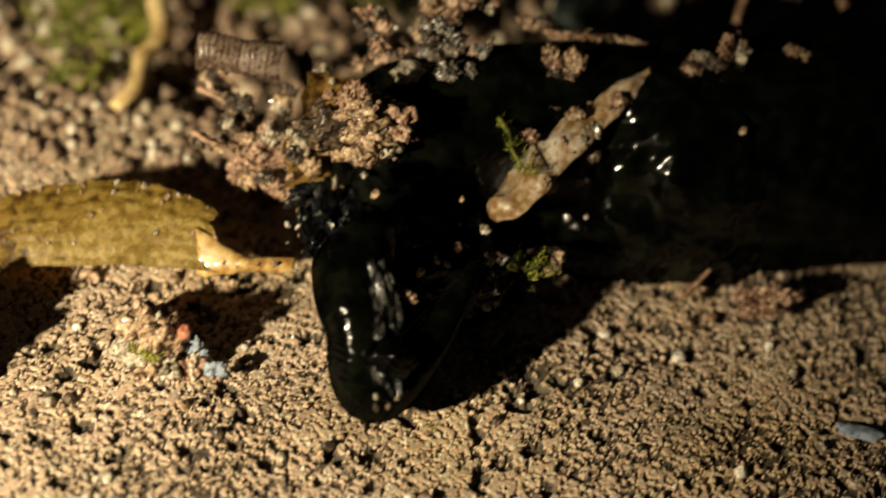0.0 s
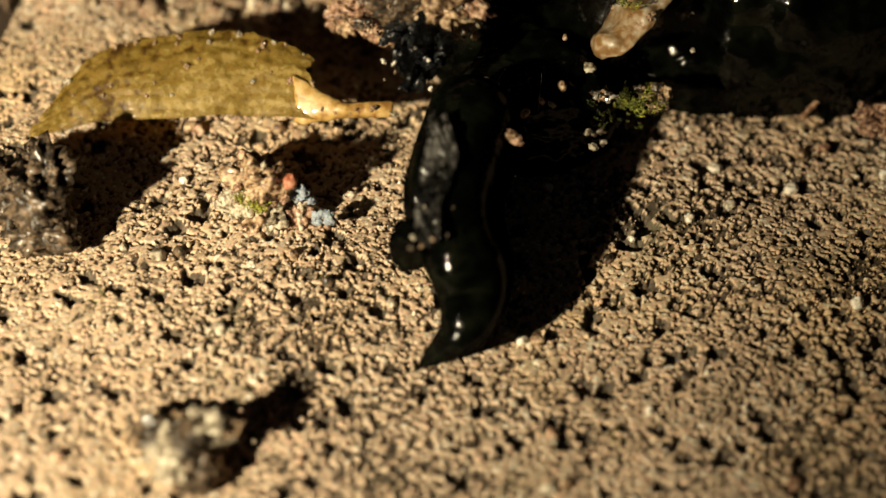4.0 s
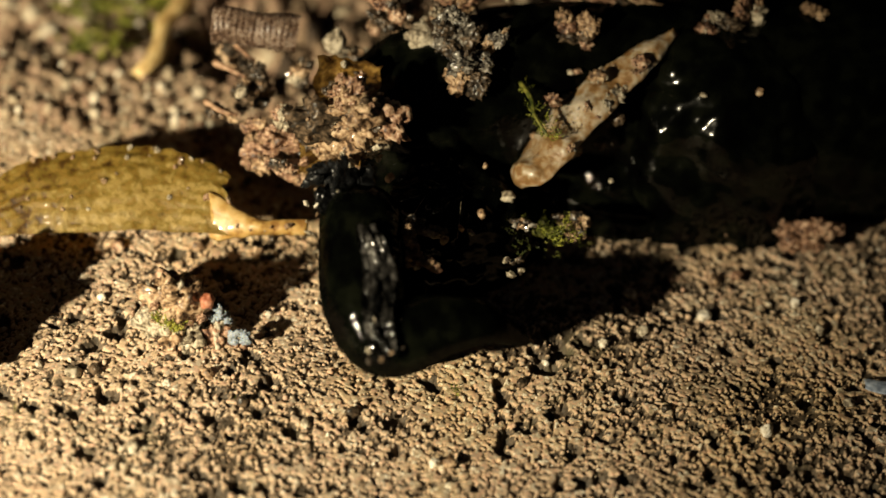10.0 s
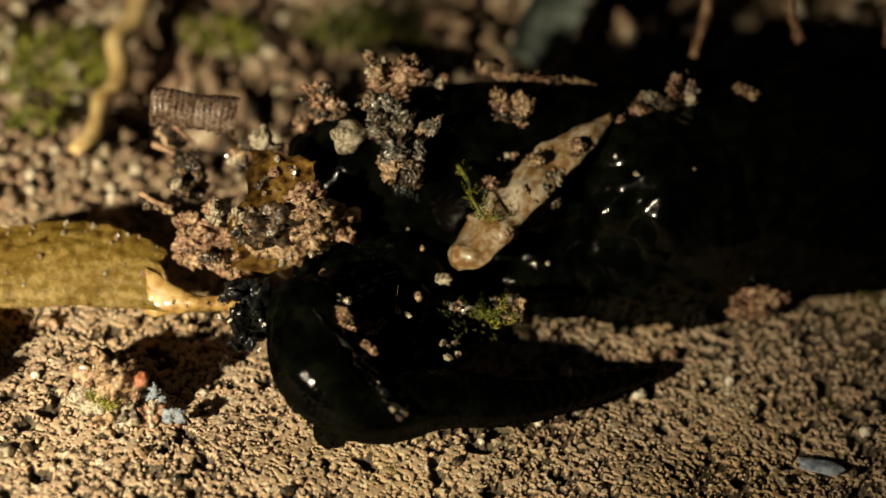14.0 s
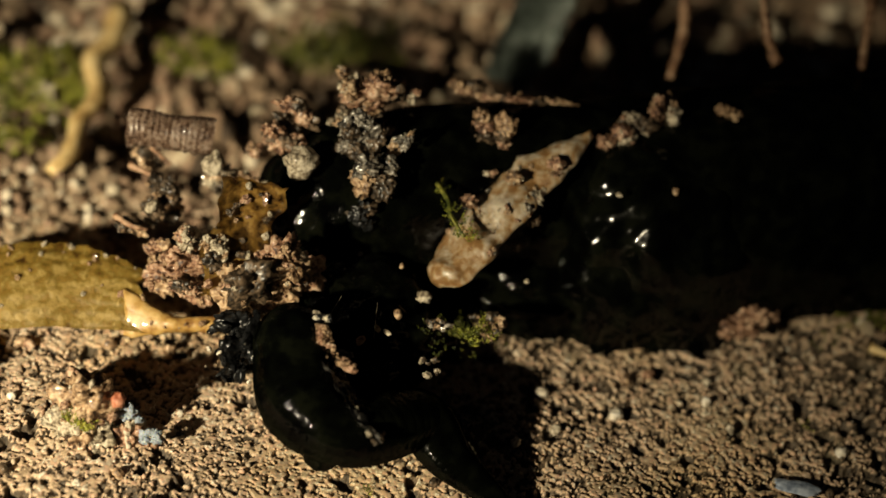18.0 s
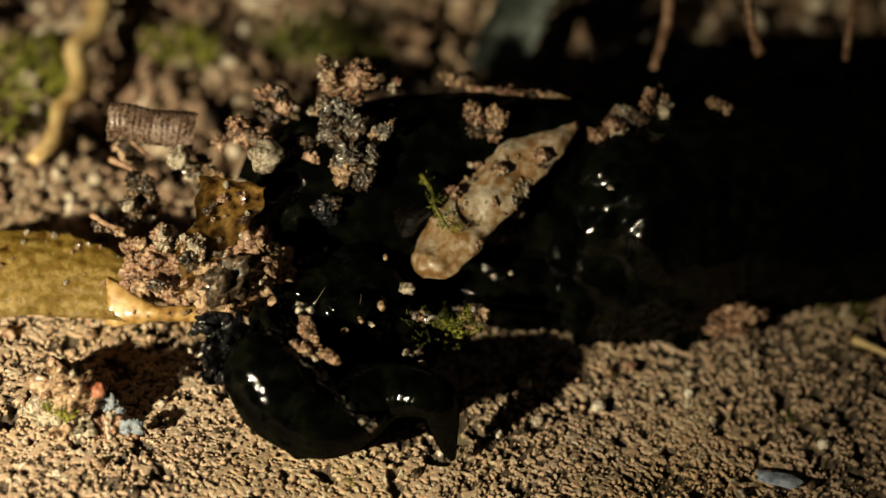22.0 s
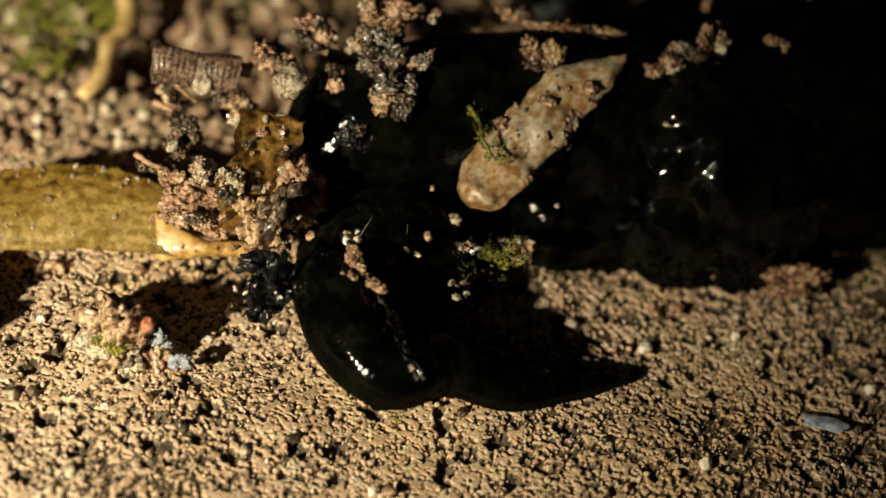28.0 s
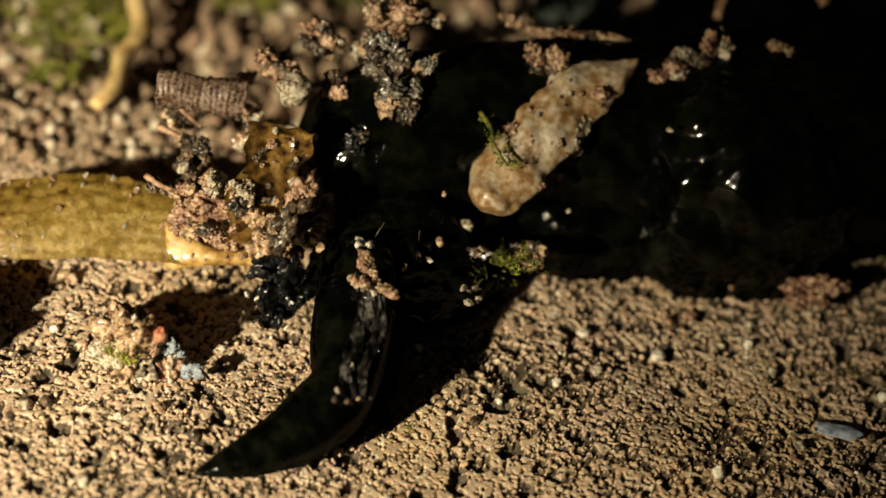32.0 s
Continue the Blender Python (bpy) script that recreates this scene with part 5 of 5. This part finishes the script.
# larger grains lying on the sand
rnd = random.Random(77)
grain_kinds = [pebble(0, 0, -2, (0.36, 0.3, 0.26), 160 + n, m, "pale coarse grain lying on the sandy ground", name="coarse_grain") for n, m in enumerate((WHITE_GRAIN, CLOD_PALE, CLOD_BROWN, CLOD_DARK, CLOD_RED))]
for ob in grain_kinds:
    tagged(ob, category="pebble", group="coarse grains on the sand")
spots = [(1.21, -10.94, 0.10), (18.62, -5.28, 0.10), (10.24, 3.90, 0.10), (9.15, -0.65, 0.10), (6.12, -2.75, 0.10), (-19.21, -3.29, 0.10), (27.80, 2.93, 0.10)]
spots += [(rnd.uniform(-24, 28), rnd.uniform(-24, 8), 0.05) for _ in range(70)]
for n, (x, y, z) in enumerate(spots):
    q = copy_thing(grain_kinds[0 if n < 7 else rnd.choice((0, 1, 1, 2, 2, 3, 4))], pose(x * MM, y * MM, (z + slab_height(np.float64(x), np.float64(y))) * MM, rnd.uniform(0, 360), rnd.uniform(0, 360), 0))
    q.scale = [rnd.uniform(0.6, 1.3)] * 3
for n, ob in enumerate(grain_kinds):
    ob.matrix_basis = pose((-14 + 8 * n) * MM, (-9 - n) * MM, 0.05 * MM)
twig([(-22.2, 32.7, 1.4), (-22.0, 29.4, 1.2), (-22.6, 26.6, 1.2), (-21.3, 23.4, 1.3), (-21.9, 20.6, 1.0), (-21.6, 17.9, 0.9), (-22.3, 15.6, 0.5)], 0.95, 101, ROOT, "pale yellow bent root on the soil", name="root", category="root")
moss(-26.36, 24.59, 0.00, 4.5, 1.8, 260, 103, "green moss cushion on the soil")
moss(-7.31, 34.30, 0.00, 4.0, 1.6, 180, 104, "dark green moss cushion on the soil", "", DARK_MOSS)

# dead leaf
leaf = empty("dead_leaf")
tagged(leaf, "olive brown curled dead leaf with a torn end on sandy ground", "leaf")
lower = spline([(-28.76, -1.94, 0.60), (-24.94, -0.51, 1.20), (-20.72, 0.09, 1.80), (-16.88, 0.72, 2.20), (-12.6, 0.80, 2.60)], 110)
upper = spline([(-28.26, -1.11, 1.40), (-26.09, 2.76, 3.20), (-21.84, 4.63, 4.00), (-17.98, 5.40, 4.20), (-13.39, 4.38, 4.20)], 110)


def blade_point(a, b, w, s):
    """A place on the leaf: a and b are its two rims, w goes across and s along."""
    p = a.lerp(b, w) + Vector((0, -0.35, 0.7)) * math.sin(math.pi * w) * 0.62
    p += 0.22 * Vector((0, -0.5, 1)) * noise.noise(Vector((s * 7, w * 1.5, 4))) + 0.05 * Vector((0, -0.5, 1)) * noise.noise(Vector((s * 34, w * 9, 2)))
    p += 0.03 * Vector((0, -0.5, 1)) * math.sin(w * 40 + 3 * noise.noise(Vector((s * 8, w * 3, 1))))
    if w > 0.93:
        p += Vector((0, 0.7, 0.7)) * (0.16 * noise.noise(Vector((s * 26, 3, 1))) + 0.10 * noise.noise(Vector((s * 70, 3, 5))))
    if s > 0.9:
        p.x += (s - 0.9) * 10 * (0.55 * noise.noise(Vector((w * 5, 1, 3))) + 0.3 * noise.noise(Vector((w * 17, 2, 3))) - 0.45 * w)
    return p


bm = bmesh.new()
rows = []
for n, (a, b) in enumerate(zip(lower, upper)):
    rows.append([bm.verts.new(blade_point(a, b, j / 28, n / 109)) for j in range(29)])
for r0, r1 in zip(rows, rows[1:]):
    for k in range(28):
        bm.faces.new((r0[k], r0[k + 1], r1[k + 1], r1[k]))
bmesh.ops.solidify(bm, geom=bm.faces[:], thickness=0.16)
part("blade", bm, LEAF, leaf)
rnd = random.Random(31)
for k in range(34):
    n = rnd.randrange(110)
    w = 0.97 if k < 12 else rnd.random() ** 0.7
    q = blade_point(lower[n], upper[n], w, n / 109)
    crumb(leaf, rnd.choice((CLOD_PALE, CLOD_RED, CLOD_BROWN, CLOD_BROWN)), q.x, q.y - 0.05, q.z + 0.04, rnd.uniform(0.07, 0.22), rnd)
# torn foot of the leaf running out into its stalk
bm = bmesh.new()
path = spline([(-13.9, 1.7, 3.1), (-12.7, 1.5, 3.0), (-11.3, 1.45, 3.0), (-10.0, 1.75, 3.0), (-8.5, 2.0, 3.1)], 40)
rings = []
for n, p in enumerate(path):
    u = n / 39
    tall = 0.46 + 0.85 * min(1.0, max(0.0, 1.25 - u / 0.42)) ** 1.2 + 0.08 * noise.noise(Vector((u * 9, 1, 1)))
    deep = 0.26 + 0.22 * min(1.0, u / 0.4) - 0.14 * max(0.0, u - 0.8) / 0.2
    ring = []
    for k in range(16):
        a = 2 * math.pi * k / 16
        skew = 0.5 * max(0.0, 1 - u / 0.42) * max(0.0, math.sin(a))
        q = p + Vector((-skew, 0.69 * math.sin(a) * tall, 0.72 * math.sin(a) * tall)) + Vector((0, -0.72, 0.69)) * math.cos(a) * deep
        ring.append(bm.verts.new(q + 0.07 * Vector((0, noise.noise(q * 2.2), noise.noise(q * 2.6)))))
    rings.append(ring)
for r0, r1 in zip(rings, rings[1:]):
    for k in range(16):
        bm.faces.new((r0[k], r0[(k + 1) % 16], r1[(k + 1) % 16], r1[k]))
bm.faces.new(rings[0][::-1])
bm.faces.new(rings[-1])
bmesh.ops.recalc_face_normals(bm, faces=bm.faces[:])
part("stalk", bm, STALK, leaf, "torn yellow stalk")
for k in range(9):
    q = path[rnd.randrange(12, 40)]
    crumb(leaf, rnd.choice((CLOD_PALE, CLOD_BROWN, CLOD_RED)), q.x + rnd.uniform(-0.3, 0.3), q.y - 0.35, q.z + rnd.uniform(-0.1, 0.45), rnd.uniform(0.08, 0.24), rnd)
carried(leaf, 0, 0, 0, (0, 0, 0), "leaf")

# ribbed husk
husk = empty("insect_husk")
tagged(husk, "brown ribbed half tube of plant husk on the slug", "husk")
bm = bmesh.new()
rows = []
for i in range(91):
    row = []
    s = i / 90
    for j in range(15):
        w = radians(-100 + 200 * j / 14)
        r = 1.5 + 0.022 * (1 + noise.noise(Vector((s * 9, w, 7)))) * math.sin(s * 2 * math.pi * 15 + math.sin(w * 2) + 3 * noise.noise(Vector((s * 3, w * 0.8, 3)))) + 0.03 * noise.noise(Vector((s * 30, w * 0.5, 0))) + 0.22 * noise.noise(Vector((s * 3, w, 0)))
        fray = 0.22 * noise.noise(Vector((w * 5, 3 * (s > 0.5), 1))) * abs(2 * s - 1)
        row.append(bm.verts.new(Vector(((s - 0.5) * 5.0 + fray, -math.sin(w) * r * 0.7, math.cos(w) * r - (0.3 * noise.noise(Vector((s * 12, 5, 0))) if abs(w) > 1.5 else 0)))))
    rows.append(row)
for r0, r1 in zip(rows, rows[1:]):
    for k in range(14):
        bm.faces.new((r0[k], r0[k + 1], r1[k + 1], r1[k]))
bmesh.ops.solidify(bm, geom=bm.faces[:], thickness=0.3)
part("shell", bm, HUSK, husk)
carried(husk, -13.57, 10.83, 9.00, (0, 5, 8), "husk")

# dark insect that passes over the ground
insect = empty("insect")
tagged(insect, "black shiny arched insect walking over sandy ground", "insect")
here = Vector((6.26, -12.04, 5.00))
bm = bmesh.new()
tube(bm, [p - here for p in spline([(1.92, -13.81, 4.60), (1.56, -15.51, 6.20), (2.70, -15.90, 7.10), (5.18, -15.54, 7.00), (7.93, -14.58, 6.40), (10.70, -12.91, 5.40)], 30)], [0.6 + 0.7 * math.sin(math.pi * (0.12 + 0.8 * k / 29)) for k in range(30)], 14, 2, 0.25)
part("abdomen", bm, CHITIN, insect)
bm = bmesh.new()
lump(bm, Vector((2.21, -13.67, 4.20)) - here, (1.7, 1.4, 1.3), 121, 0.12, 1.2, 4)
part("thorax", bm, CHITIN, insect)
bm = bmesh.new()
lump(bm, Vector((4.46, -10.37, 2.40)) - here, (1.2, 1.1, 1.0), 122, 0.12, 1.2, 4)
part("head", bm, CHITIN, insect)
for n, line in enumerate(([(3.15, -12.00, 3.40), (4.63, -9.31, 2.00), (6.30, -7.46, 0.80), (7.56, -7.04, 0.10)], [(1.18, -12.63, 3.60), (2.43, -10.60, 1.80), (3.52, -9.09, 0.10)], [(10.70, -12.74, 5.20), (11.74, -11.60, 3.00), (11.09, -10.51, 0.10)], [(8.50, -13.96, 5.60), (8.67, -12.74, 2.60), (7.63, -11.88, 0.10)])):
    bm = bmesh.new()
    tube(bm, [p - here for p in spline(line, 14)], [0.95 - 0.035 * k for k in range(14)], 9, n, 0.3)
    part("leg", bm, CHITIN, insect)


# ---- what moves ----
def motions():
    times = sorted(BENDS)
    lines = {t: spline([(x * MM, y * MM, z * MM) for x, y, z in BENDS[t]], SEGMENTS) for t in times}

    def aim(t, k):
        c = lines[t]
        d = (c[min(k + 1, SEGMENTS - 1)] - c[max(k - 1, 0)]).normalized()
        return Matrix.Translation(c[k]) @ d.to_track_quat("Z", "Y").to_matrix().to_4x4()

    for k, ob in enumerate(NECK):
        walk(ob, [(t, aim(t, k)) for t in times])
    for k, ob in enumerate(SHADOW_FILL):
        walk(ob, [(t, Matrix.Translation((lines[t][k].x + 0.0010, lines[t][k].y + 0.62 * lines[t][k].z, 0.40 * lines[t][k].z))) for t in times])
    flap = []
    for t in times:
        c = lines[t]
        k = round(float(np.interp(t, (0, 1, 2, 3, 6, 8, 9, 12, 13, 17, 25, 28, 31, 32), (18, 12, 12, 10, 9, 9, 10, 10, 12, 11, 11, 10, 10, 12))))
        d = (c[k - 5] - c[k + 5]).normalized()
        # front points at the camera's standpoint, so the flap is posed for its view
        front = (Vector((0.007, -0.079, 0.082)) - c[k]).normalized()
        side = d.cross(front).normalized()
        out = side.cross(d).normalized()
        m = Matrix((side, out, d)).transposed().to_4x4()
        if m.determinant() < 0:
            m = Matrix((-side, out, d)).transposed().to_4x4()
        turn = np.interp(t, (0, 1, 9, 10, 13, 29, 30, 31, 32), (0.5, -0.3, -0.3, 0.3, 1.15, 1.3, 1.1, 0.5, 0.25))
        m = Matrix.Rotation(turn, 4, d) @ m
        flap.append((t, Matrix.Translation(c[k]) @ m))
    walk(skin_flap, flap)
    walk(rear_body, [(t, pose((14.2 + x) * MM, 15.2 * MM, (3.4 + z) * MM, 0, 0, 20)) for t, x, z in ((0, -1.6, 0), (6, -0.6, 0), (13, 0, 0), (19, 1.2, -0.6), (25, 2.2, 0), (29, 3.2, 0), (32, 3.6, 0))])
    steps = DRIFT["pebble"]
    walk(foot_fold, [(t, Matrix.Translation((FOLD_AT + Vector((dx, dy, dz)) + out * float(np.interp(t, (0, 13, 32), (0.1, 0.1, 1.1)))) * MM) @ Matrix.Rotation(radians(np.interp(t, (0, 13, 22, 32), (-60, -56, -38, -12))), 4, along)) for t, dx, dy, dz in steps])
    walk(collar_fold, [(t, pose(x * MM, y * MM, z * MM, rx, ry, rz)) for t, x, y, z, rx, ry, rz in COLLAR])
    for ob, (x, y, z), turn, by in MOVES:
        walk(ob, [(t, pose((x + dx) * MM, (y + dy) * MM, (z + dz) * MM, *turn)) for t, dx, dy, dz in DRIFT[by]])
    walk(big_clod, [(t, pose(x * MM, y * MM, z * MM, rx, ry, rz)) for t, x, y, z, rx, ry, rz in BIG_CLOD])
    walk(insect, [(t, pose(x * MM, y * MM, z * MM, 0, 0, turn)) for t, x, y, z, turn in (
        (0, 60, -42, 5, -20), (20.5, 60, -42, 5, -20), (21.5, 40, -16.52, 5, -20), (22, 29.37, -12.44, 5, -18), (22.5, 13.6, -12.2, 7, -15), (23, 7.2, -13.2, 7.2, -12), (23.5, 6.8, -12.2, 6.6, -5), (24, 7.6, -11.6, 5.6, 0), (24.5, 2.6, -14.4, 6, 8), (25, 1.4, -16.4, 5, 14), (25.5, -8.72, -20.9, 5, 20), (26.5, -40, -50, 5, 30), (32, -60, -60, 5, 30))])
    walk(lip_lobe, [(t, pose(x * MM, y * MM, z * MM, 20, 0, 10)) for t, x, y, z in LOBE])


motions()
